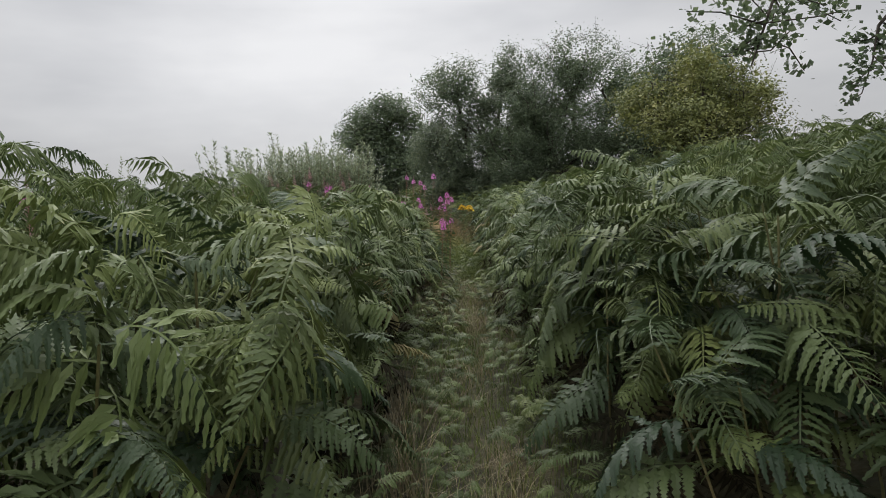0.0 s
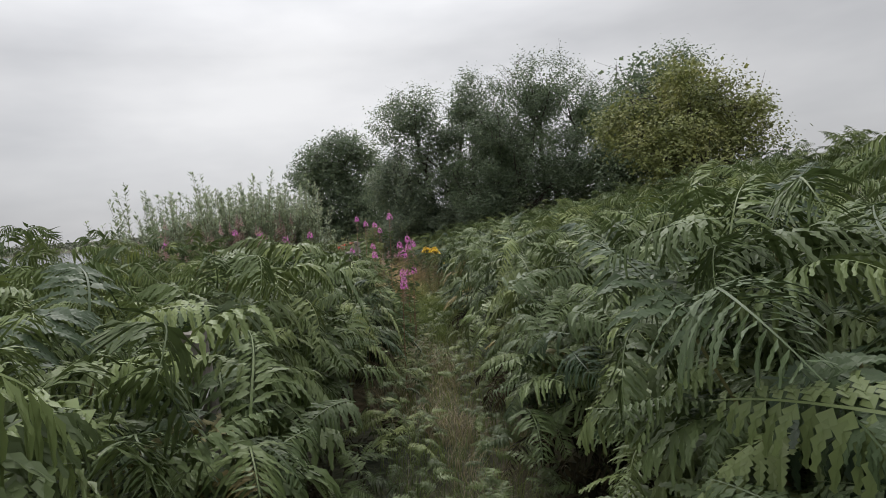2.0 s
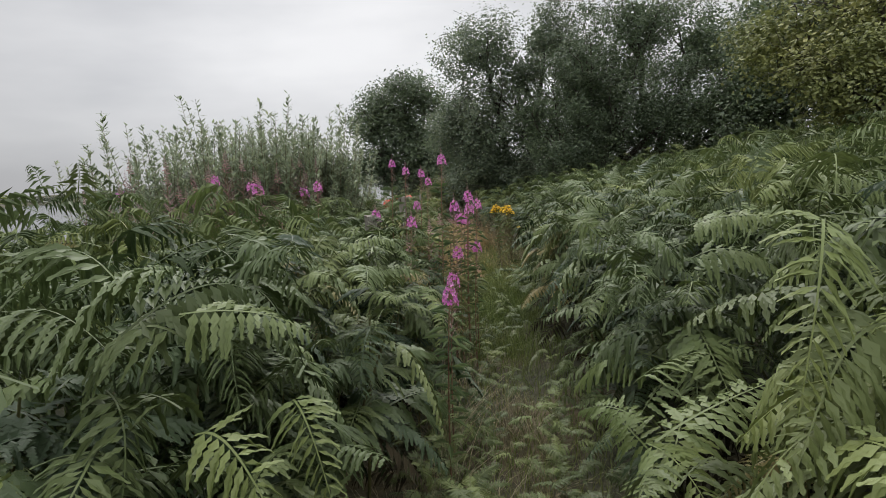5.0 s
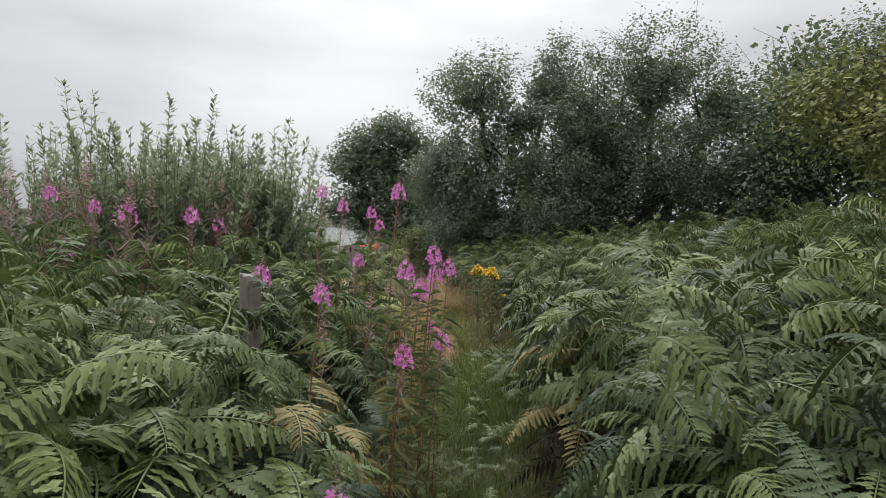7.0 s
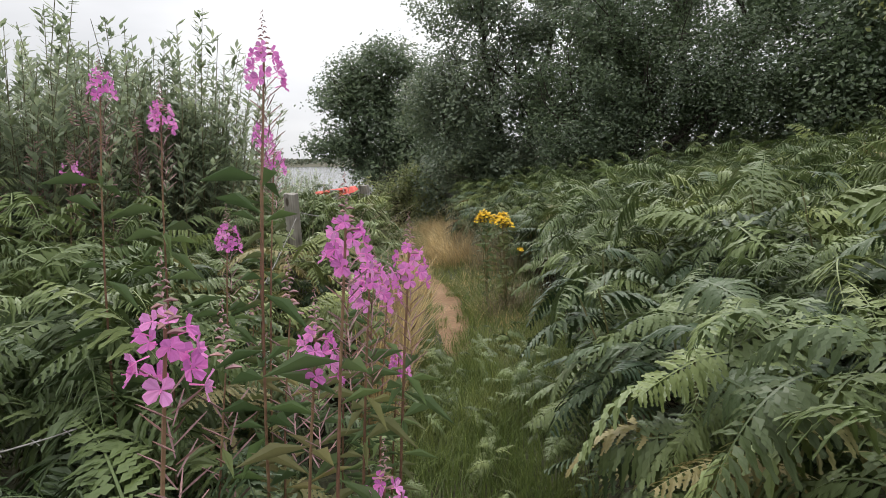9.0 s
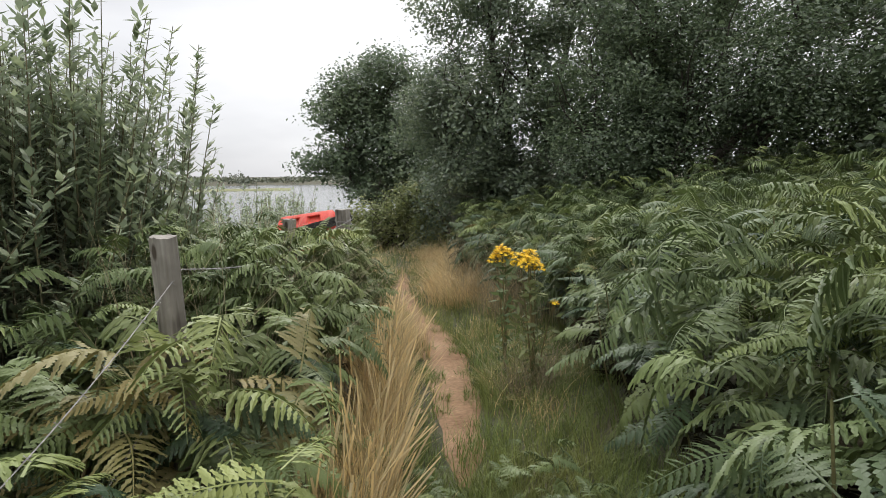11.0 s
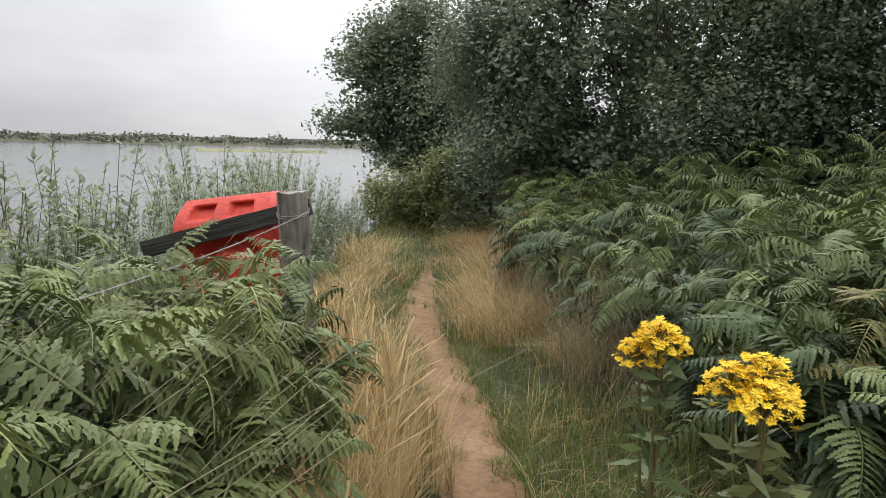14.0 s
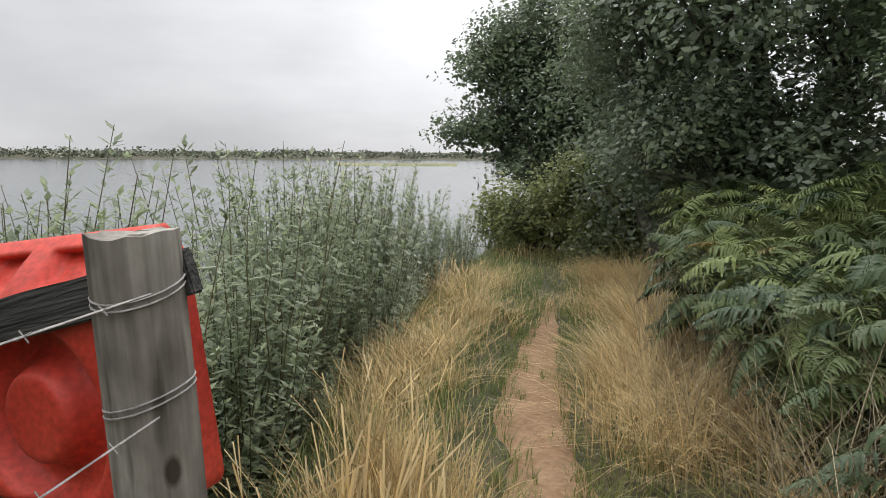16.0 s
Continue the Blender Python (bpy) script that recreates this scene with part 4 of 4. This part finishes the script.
def fireweed_parts():
    r = np.random.default_rng(300)
    out = {"stem": [], "leaf": [], "bud": [], "pod": []}
    s = np.linspace(0, 1, 8)
    for q in range(3):
        pts = np.stack([0.05 * s * s, 0.02 * np.sin(5 * s + q), s], 1)
        out["stem"].append((mesh_of("stem", *map(list, tube(pts, [0.005, 0.0035, 0.002], 4)), M_FW_STEM), pts))
        n = 34
        ss = np.sort(r.uniform(0.30, 0.86, n))
        c = np.stack([np.interp(ss, s, pts[:, i]) for i in range(3)], 1)
        an = np.arange(n) * 2.4
        o = np.stack([np.cos(an), np.sin(an), r.uniform(-0.1, 0.5, n)], 1)
        o /= np.linalg.norm(o, axis=1)[:, None]
        b = np.cross(o, np.array((0, 0, 1.0)))
        L = (0.12 * r.uniform(0.6, 1.1, n))[:, None]
        z = np.array((0, 0, -1.0))
        v = np.stack([c, c + o * L * 0.5 + b * L * 0.09, c + o * L + z * L * 0.25, c + o * L * 0.5 - b * L * 0.09], 1).reshape(-1, 3)
        i = np.arange(n)[:, None] * 4
        out["leaf"].append(mesh_of("foliage", v, np.concatenate([i + [0, 1, 2], i + [0, 2, 3]]), M_FW_LEAF))
    for q in range(2):
        bud, pod = Soup(), Soup()
        for k in range(22):
            a, u = k * 2.4, k / 22
            p0 = np.array((0, 0, 0.02 + 0.11 * u))
            d = np.array((math.cos(a), math.sin(a), 0.3)) * 0.024 * (1.05 - u)
            bud.add(*tube([p0, p0 + d * 0.5, p0 + d + (0, 0, -0.005)], [0.001, 0.0035 * (1.1 - u), 0.001], 4))
        for k in range(26):
            a, u = k * 2.4, k / 26
            p0 = np.array((0, 0, -0.26 + 0.22 * u))
            d = np.array((math.cos(a), math.sin(a), 0.8)) * 0.042
            pod.add(*tube([p0, p0 + d * 0.5, p0 + d], [0.001, 0.0018, 0.0008], 3))
        out["bud"].append(bud.mesh("bud_spire", M_PINK_FADED))
        out["pod"].append(pod.mesh("seed_pod_spike", M_PINK_FADED))
    return out


def build_flowers():
    r = np.random.default_rng(31)
    kit = fireweed_parts()
    bloom = [flower_mesh(320 + i, M_PINK, 0.019) for i in range(4)]

    def plant(tip, flowers, label, big=1.0):
        x, y, z = tip
        g = float(ground_z(x, y)) - 0.02
        k = int(r.integers(3))
        h = z - g
        t = thing("fireweed", pose(x - 0.05, y, g), label, "wildflower", "fireweed by the path")
        me, pts = kit["stem"][k]
        st = part("stem", me, t)
        st.scale = (1, 1, h)
        lf = part("foliage", kit["leaf"][k], t)
        lf.scale = (1, 1, h)
        for key, name in (("bud", "bud_spire"), ("pod", "seed_pod_spike")):
            b = part(name, kit[key][k % 2], t)
            tagged(b, kind="stuff")
            b.matrix_basis = Matrix.Translation((0.05, 0.02 * math.sin(5 + k), h - 0.02)) @ Matrix.Scale(big * (1.0 if flowers else 1.5), 4)
        for j in range(flowers):
            u = j / flowers
            a = 137.5 * j + r.uniform(-20, 20)
            rad = (0.040 - 0.022 * u ** 2) * big
            zc = h - 0.075 * big + 0.095 * big * u
            fl = part("flower", bloom[int(r.integers(4))], t)
            ca, sa = math.cos(radians(a)), math.sin(radians(a))
            fl.matrix_basis = pose(0.05 + rad * ca, 0.02 * math.sin(5 + k) + rad * sa, zc, r.uniform(-30, 30), r.uniform(-25, 15), a) @ Matrix.Scale(big * (1.05 - 0.35 * u), 4)

    tips = [(0.05, 10.1, 1.24), (-0.05, 9.72, 1.19), (0.12, 10.4, 1.16), (0.05, 10.34, 1.13), (-0.08, 11.3, 0.98), (-0.01, 10.13, 1.06), (-0.35, 9.45, 1.11), (-0.62, 9.6, 1.16), (0.10, 10.07, 0.83), (-0.04, 9.6, 0.86), (-0.61, 10.63, 1.54), (-0.50, 10.7, 1.47), (-0.16, 10.42, 1.55), (-0.40, 11.14, 1.44), (-0.33, 11.0, 1.36), (0.0, 11.0, 0.98), (0.02, 11.1, 0.72), (-0.02, 8.09, 0.92), (-0.02, 7.71, 0.92), (-1.21, 10.32, 1.39), (-2.31, 10.85, 1.5), (-1.9, 10.63, 1.42), (-0.44, 10.92, 1.15), (-2.1, 3.2, 1.5), (-2.7, 3.4, 1.85)]
    for tip in tips:
        plant(tip, 16, "pink fireweed in bloom on a reddish stem", float(r.uniform(0.62, 0.85)))
    for k in range(44):
        tip = (r.uniform(-3.8, -1.6), r.uniform(10.8, 14.0), r.uniform(1.1, 1.6))
        faded = r.random() < 0.9
        plant(tip, 0 if faded else 9, "fading fireweed spike gone to seed" if faded else "pink fireweed in bloom on a reddish stem", 1.25)
    for k in range(6):
        plant((r.uniform(-0.7, -0.1), r.uniform(9.8, 11.6), r.uniform(0.5, 0.95)), 0, "fading fireweed spike gone to seed")


def daisy_mesh(seed):
    """A small flower with twelve rays and a domed disc."""
    r = np.random.default_rng(seed)
    fl = Soup()
    for j in range(12):
        th = 2 * np.pi * j / 12 + r.normal() * 0.08
        d, e = np.array((math.cos(th), math.sin(th), r.uniform(-0.25, 0.3))), np.array((-math.sin(th), math.cos(th), 0))
        fl.add([d * 0.003, d * 0.009 + e * 0.0032, d * 0.0155, d * 0.009 - e * 0.0032], [(0, 1, 2), (0, 2, 3)])
    a = np.linspace(0, 2 * np.pi, 7)[:6]
    rim = np.stack([0.0045 * np.cos(a), 0.0045 * np.sin(a), 0 * a + 0.001], 1)
    fl.add(np.concatenate([rim, [(0, 0, 0.0045)]]), [(i, (i + 1) % 6, 6) for i in range(6)])
    return fl.mesh("flower", M_YELLOW)


DAISIES = [daisy_mesh(500 + i) for i in range(3)]


def ragwort(tips, base, label):
    x, y = base
    g = float(ground_z(x, y)) - 0.02
    t = thing("ragwort", pose(x, y, g), label, "wildflower", "ragwort by the path")
    r = np.random.default_rng(int(abs(x) * 1000) + 3)
    lf = Soup()
    for tip in tips:
        q = np.array(tip) - (x, y, g)
        s = np.linspace(0, 1, 6)[:, None]
        st = Soup()
        st.add(*tube(q * s + np.array((0, 0, 0.05)) * np.sin(np.pi * s), [0.006, 0.005, 0.003], 4))
        v, f = leaf_cloud([q * u + r.normal(size=3) * 0.03 for u in r.uniform(0.1, 0.9, 44)], 0.085, int(r.integers(999)), 0.3)
        lf.add(v, f)
        small = tip[2] < 0.6
        for k in range(16 if small else 56):
            a, rad = 2.4 * k, 0.0092 * math.sqrt(k) * (0.8 if small else 1)
            c = q + np.array((rad * math.cos(a), rad * math.sin(a), -14.0 * rad * rad + r.normal() * 0.008))
            st.add(*tube([q - (0, 0, 0.07), (q + c) / 2 - (0, 0, 0.02), c], [0.0016, 0.0012, 0.001], 3))
            fl = part("flower", DAISIES[k % 3], t)
            fl.matrix_basis = pose(c[0], c[1], c[2] + 0.003, r.uniform(-20, 20) + 500 * rad * math.sin(-a) * -1, r.uniform(-20, 20) + 500 * rad * math.cos(a), r.uniform(0, 360)) @ Matrix.Scale(r.uniform(0.85, 1.15), 4)
        part("stem", st.mesh("stem", M_STALK), t)
    part("foliage", lf.mesh("foliage", M_FW_LEAF), t)


build_flowers()
ragwort([(0.60, 15.26, 0.76), (0.66, 15.38, 0.72), (0.55, 15.34, 0.77), (0.62, 15.33, 0.80), (0.78, 15.24, 0.45)], (0.66, 15.38), "ragwort with dense heads of yellow flowers by the path")
ragwort([(0.44, 15.57, 0.80), (0.40, 15.62, 0.74), (0.47, 15.62, 0.78)], (0.48, 15.66), "smaller ragwort plant with a yellow flower head")

# ---------------------------------------------------------------- fence and lifebuoy
def box_mesh(name, w, d, h, mat, bevel=0.006, cuts=0, rough=0.0, seed=0):
    bm = bmesh.new()
    bmesh.ops.create_cube(bm, size=1.0)
    bmesh.ops.scale(bm, vec=(w, d, h), verts=bm.verts)
    bmesh.ops.translate(bm, vec=(0, 0, h / 2), verts=bm.verts)
    if cuts:
        bmesh.ops.subdivide_edges(bm, edges=bm.edges[:], cuts=cuts, use_grid_fill=True)
    if bevel:
        bmesh.ops.bevel(bm, geom=[e for e in bm.edges if e.calc_face_angle(0) > 0.6], offset=bevel, segments=2, affect='EDGES')
    if rough:
        for v in bm.verts:
            v.co += Vector((noise.noise(v.co * 9 + Vector((seed, 0, 0))), noise.noise(v.co * 9 + Vector((0, seed + 5, 0))), noise.noise(v.co * 9 + Vector((0, 0, seed + 9))))) * rough
    me = bpy.data.meshes.new(name)
    bm.to_mesh(me)
    bm.free()
    me.materials.append(mat)
    return me


def post_mesh(radius, h, seed, square=False):
    """A weathered post, square-sawn or half-round, with an uneven top and splits."""
    sides, rings = 20, 14
    v, f = [], []
    for i in range(rings):
        z = h * i / (rings - 1)
        for j in range(sides):
            a = 2 * math.pi * j / sides
            p = 8.0 if square else 3.0
            k = (abs(math.cos(a)) ** p + abs(math.sin(a)) ** p) ** (-1 / p)
            rad = radius * k * (1 + 0.04 * noise.noise((math.cos(a) * 2, math.sin(a) * 2, z * 2 + seed)) - 0.05 * max(0, noise.noise((math.cos(a) * 7, math.sin(a) * 7, z * 1.2 + seed))))
            zz = z + (0.012 * noise.noise((math.cos(a) * 3, math.sin(a) * 3, seed)) if i == rings - 1 else 0)
            v.append((rad * math.cos(a), rad * math.sin(a), zz))
    for i in range(rings - 1):
        for j in range(sides):
            k = (j + 1) % sides
            f.append((i * sides + j, i * sides + k, (i + 1) * sides + k, (i + 1) * sides + j))
    v.append((0, 0, h + 0.004))
    c = len(v) - 1
    f += [((rings - 1) * sides + j, (rings - 1) * sides + (j + 1) % sides, c) for j in range(sides)]
    return mesh_of("post", v, f, M_WOOD, False)


POSTS = [(-0.62, 2.1, 0.62, 0.036), (-0.63, 3.95, 1.22, 0.036), (-0.66, 5.83, 0.85, 0.036), (-0.68, 7.72, 0.85, 0.036), (-0.67, 9.6, 1.14, 0.036), (-0.76, 11.3, 0.72, 0.036), (-0.85, 13.0, 1.14, 0.036), (-0.91, 14.83, 1.06, 0.036)]


def build_fence():
    t = thing("wire_fence", pose(-1, 10, 0), "old fence of weathered posts and rusty barbed wire in bracken", "fence")
    tops = []
    for k, (x, y, top, rad) in enumerate(POSTS):
        g = float(ground_z(x, y)) - 0.15
        p = part("post", post_mesh(rad, top - g, k * 3.1, True), t)
        tilt = (2, -4, 2, -2, -2, 3, -3, 3)[k]
        p.matrix_basis = pose(x + 1 - (top - g) * math.sin(radians(tilt)), y - 10, g, 0, tilt, 9 * k)
        tops.append((x, y, top))
    tops.append((-0.93, 16.70, 0.93))
    for low in (0.12, 0.42):
        w = Soup()
        for a, b in zip(tops[:-1], tops[1:]):
            s = np.linspace(0, 1, 14)[:, None]
            p0, p1 = np.array(a) - (-0.06, 0, low), np.array(b) - (-0.06, 0, low)
            sag = 0.06
            if b[1] > 16:
                p1[2], sag = (0.94 if low < 0.2 else 0.74), 0.02
            pts = p0 + (p1 - p0) * s - np.array((0, 0, sag)) * np.sin(np.pi * s)
            w.add(*tube(pts - (-1, 10, 0), [0.002], 4))
            for q in np.linspace(0.05, 0.95, 15):
                c = p0 + (p1 - p0) * q - np.array((0, 0, sag * math.sin(math.pi * q))) - (-1, 10, 0)
                for tw in (0.6, -0.6):
                    dd = np.array((0.010, 0.004 * tw, 0.010 * tw))
                    w.add(*tube([c - dd, c, c + dd], [0.0012], 3))
        part("barbed_wire", w.mesh("barbed_wire", M_WIRE), t, "thin galvanised barbed wire")


def lifebuoy_front(W, H, D):
    """The moulded front: rounded shoulders, sloping top with two slots, ring-shaped recess."""
    nx, nz = 76, 84
    v, f = [], []

    def depth(u, w):
        x, z = u * W / 2, w * H
        sx = abs(u)
        edge = 1 - max(0.0, (sx - 0.86) / 0.14) ** 2 * 0.55
        d = D * edge
        if w > 0.74:
            d *= 1 - ((w - 0.74) / 0.26) ** 1.5 * 0.8
        if w < 0.05:
            d *= 0.75 + 0.25 * w / 0.05
        q = math.hypot(x * 1.0, (z - 0.36 * H) * 0.95)
        ring = math.exp(-((q - 0.145) / 0.042) ** 4)
        d -= 0.07 * ring
        for sx0 in (-0.13, 0.09):
            inside = max(abs(x - sx0) / 0.062, abs(z - 0.885 * H) / 0.030)
            d -= 0.05 * min(1, max(0, (1.15 - inside) / 0.3))
        return d

    for j in range(nz + 1):
        for i in range(nx + 1):
            u, w = -1 + 2 * i / nx, j / nz
            corner = 1 - 0.16 * max(0, (w - 0.82) / 0.18) ** 2 - 0.05 * max(0, (0.06 - w) / 0.06) ** 2
            v.append((u * W / 2 * corner, -depth(u, w), w * H))
    n = nx + 1
    f = [(j * n + i, j * n + i + 1, (j + 1) * n + i + 1, (j + 1) * n + i) for j in range(nz) for i in range(nx)]
    # side walls back to the rim
    rim = [i for i in range(n)] + [j * n + nx for j in range(1, nz + 1)] + [nz * n + i for i in range(nx - 1, -1, -1)] + [j * n for j in range(nz - 1, 0, -1)]
    s0 = len(v)
    for k in rim:
        v.append((v[k][0], 0.02, v[k][2]))
    m = len(rim)
    f += [(rim[(k + 1) % m], rim[k], s0 + k, s0 + (k + 1) % m) for k in range(m)]
    f.append(tuple(s0 + k for k in range(m)))
    return mesh_of("shell", v, f, M_RED, True)


def build_lifebuoy():
    g = float(ground_z(-0.98, 16.79)) - 0.2
    p = tagged(new("gate_post", post_mesh(0.068, 1.02 - g, 2.7)), "thick weathered grey wooden post with wire round it", "post")
    p.matrix_basis = pose(-0.90, 16.79, g, 0, -3, 0)
    for k, zz in enumerate((0.10, 0.29)):
        w = Soup()
        for turn in range(2):
            a = np.linspace(0, 2 * np.pi, 22)
            w.add(*tube(np.stack([0.076 * np.cos(a), 0.076 * np.sin(a), 1.02 - g - zz + 0.012 * turn + 0.02 * np.sin(a + k)], 1), [0.0022], 4))
        part("wire_wrap", w.mesh("wire_wrap", M_WIRE), p, "rusty wire wound round the post")
    h = thing("lifebuoy_housing", pose(-1.30, 17.03, 0.395, 0, -8, -4), "red moulded plastic lifebuoy housing leaning on the fence", "lifebuoy housing")
    part("shell", lifebuoy_front(0.60, 0.58, 0.17), h)
    leg = post_mesh(0.05, 1.2, 5.5, True)
    lp = part("back_post", leg, h, "weathered wooden post behind the housing")
    lp.matrix_basis = pose(0, 0.075, -0.85, 0, 6, 0)
    b = tagged(new("fence_board", box_mesh("board", 0.90, 0.03, 0.085, M_BOARD, 0.004, 6, 0.004, 3)), "dark weathered board nailed across the post", "board")
    b.matrix_basis = pose(-1.33, 16.845, 0.785, 0, -16, 0)


def build_overhang():
    """A hawthorn beside the start whose drooping twigs hang over the way."""
    r = np.random.default_rng(55)
    base = np.array((3.6, 2.6, float(ground_z(3.6, 2.6)) - 0.1))
    t = thing("overhanging_hawthorn", Matrix.Translation(base), "hawthorn with sparse drooping twigs against the sky", "tree")
    v, f = tube(np.array([(0, 0, 0), (0.05, 0, 0.8), (-0.1, 0.05, 1.6), (-0.2, 0, 2.4)]), [0.1, 0.07, 0.04], 8)
    part("trunk", mesh_of("trunk", v, f, M_BARK, True), t)
    places = []
    for path in ([(3.45, 2.6, 2.0), (2.4, 2.5, 2.75), (1.5, 2.45, 2.6), (1.15, 2.4, 2.18), (0.98, 2.35, 1.84)], [(3.45, 2.6, 2.2), (2.6, 2.8, 2.75), (1.9, 2.75, 2.6), (1.35, 2.6, 2.28), (1.15, 2.55, 2.1)],
                 [(3.45, 2.6, 1.9), (2.6, 2.7, 2.35), (2.0, 2.75, 2.3), (1.75, 2.75, 2.05), (1.65, 2.7, 1.85)], [(3.4, 2.6, 2.4), (2.5, 2.4, 2.9), (1.8, 2.5, 2.75), (1.45, 2.55, 2.45)]):
        p = np.array(path) - base + np.linspace(0, 1, len(path))[:, None] * (0.16, 0, 0.02)
        limb = Soup()
        limb.add(*tube(p, [0.03, 0.012, 0.003], 5))
        for k in range(18):
            u = r.uniform(0.35, 1.0) * (len(p) - 1)
            i = min(int(u), len(p) - 2)
            q = p[i] + (p[i + 1] - p[i]) * (u - i)
            e = q + r.normal(size=3) * (0.10, 0.10, 0.07) + (0, 0, -0.05)
            limb.add(*tube([q, (q + e) / 2 + r.normal(size=3) * 0.015, e], [0.004, 0.002], 3))
            for w in np.linspace(0.3, 1, 6):
                places.append(q + (e - q) * w + r.normal(size=(8, 3)) * 0.022)
        part("limb", limb.mesh("limb", M_BARK, True), t)
    crown = Soup()
    crown.add(*leaf_cloud(np.concatenate(places), 0.026, 56, 0.7))
    # unseen crown masses overhead and behind, added to shade the start of the way
    masses = [(q[0] - base[0], q[1] - base[1], q[2] - base[2], q[3], q[4], q[5]) for q in (ell(3.3, 0.6, 3.7, 1.7, 1.5, 0.9), ell(1.9, -0.6, 3.7, 1.5, 1.2, 0.8), ell(3.6, 2.2, 3.9, 1.3, 1.3, 0.8))]
    pts, ways = crown_points(masses, 1100, 14, 0.16, 57)
    crown.add(*leaf_cloud(pts, 0.07, 58, 0.6, 0.25, ways))
    part("crown", crown.mesh("crown", M_LEAF_DARK), t)


def broad_plant(x, y, h, leaves, size, label, seed):
    """A leafy young plant with pointed oval leaves in pairs."""
    r = np.random.default_rng(seed)
    g = float(ground_z(x, y)) - 0.02
    t = thing("broad_leaved_plant", pose(x, y, g), label, "plant")
    s = np.linspace(0, 1, 6)
    pts = np.stack([-0.08 * s * s, 0.02 * np.sin(3 * s), h * s], 1)
    part("stem", mesh_of("stem", *map(list, tube(pts, [0.006, 0.003], 5)), M_STALK), t)
    me = []
    for q in range(3):
        u = np.linspace(0, 1, 7)
        w = 0.30 * np.sin(np.pi * u ** 0.75) * (1 + 0.08 * np.cos(np.arange(7) * np.pi))
        mid = np.stack([u, 0 * u, 0.12 * u - (0.3 + 0.1 * q) * u * u], 1)
        v = np.concatenate([mid, mid + np.stack([0 * u, w, 0.25 * w], 1), mid + np.stack([0 * u, -w, 0.25 * w], 1)])
        f = []
        for i in range(6):
            f += [(i, i + 1, i + 8, i + 7), (i + 1, i, i + 14, i + 15)]
        me.append(mesh_of("leaf", v, f, M_BROADLEAF, True))
    for k in range(leaves):
        u = 0.45 + 0.55 * k / leaves
        lf = part("leaf", me[int(r.integers(3))], t)
        lf.matrix_basis = pose(-0.08 * u * u, 0, h * u, r.uniform(-15, 15), r.uniform(-5, 30), 137 * k + r.uniform(-20, 20)) @ Matrix.Scale(size * r.uniform(0.7, 1.2), 4)


build_overhang()
broad_plant(0.62, 1.0, 0.92, 14, 0.11, "young broad-leaved plant with pointed oval leaves", 61)
broad_plant(0.74, 1.15, 0.75, 12, 0.12, "young broad-leaved plant with pointed oval leaves", 62)
broad_plant(0.28, 1.55, 0.55, 22, 0.075, "nettle-like green plant at the path edge", 63)
broad_plant(-0.28, 1.5, 0.6, 22, 0.065, "nettle-like green plant at the path edge", 64)
build_fence()
build_lifebuoy()

# ---------------------------------------------------------------- the far side of the lake
def build_far_shore():
    r = np.random.default_rng(77)
    s = Soup()
    for k in range(700):
        az = radians(r.uniform(-75, 25))
        R = 275 + r.uniform(0, 60)
        x, y = R * math.sin(az), R * math.cos(az)
        h = 1.6 + 6.0 * max(0, noise.noise((math.degrees(az) * 0.16, 2, 0)) + 0.12) + 3.0 * max(0, noise.noise((math.degrees(az) * 0.9, 7, 0)))
        h *= r.uniform(0.5, 1.1)
        c = np.array((x, y, float(ground_z(x, y)) + h * 0.5)) + r.normal(size=(32, 3)) * (2.0, 2.0, h * 0.20)
        s.add(*leaf_cloud(c, 1.1, 1000 + k, 0.8))
    tagged(new("far_woods", s.mesh("far_woods", M_FAR)), "low belt of trees on the far lake shore", "trees", "", "stuff")
    v, f = [], []
    n = 40
    for i in range(n + 1):
        az = radians(-27 + 11 * i / n)
        for R, z in ((146, WATER_Z - 0.2), (149, WATER_Z + 0.35), (155, WATER_Z + 0.4), (160, WATER_Z - 0.2)):
            R += 2.5 * noise.noise((i * 0.35, 3, 0))
            v.append((R * math.sin(az), 16 + R * math.cos(az), z + 0.15 * noise.noise((i * 0.6, R, 0)) * (z > WATER_Z)))
    f = [(i * 4 + j, i * 4 + j + 1, (i + 1) * 4 + j + 1, (i + 1) * 4 + j) for i in range(n) for j in range(3)]
    tagged(new("spit", mesh_of("spit", v, f, M_FIELD, True)), "low grassy spit of land in the lake", "land", "", "structure")


build_far_shore()
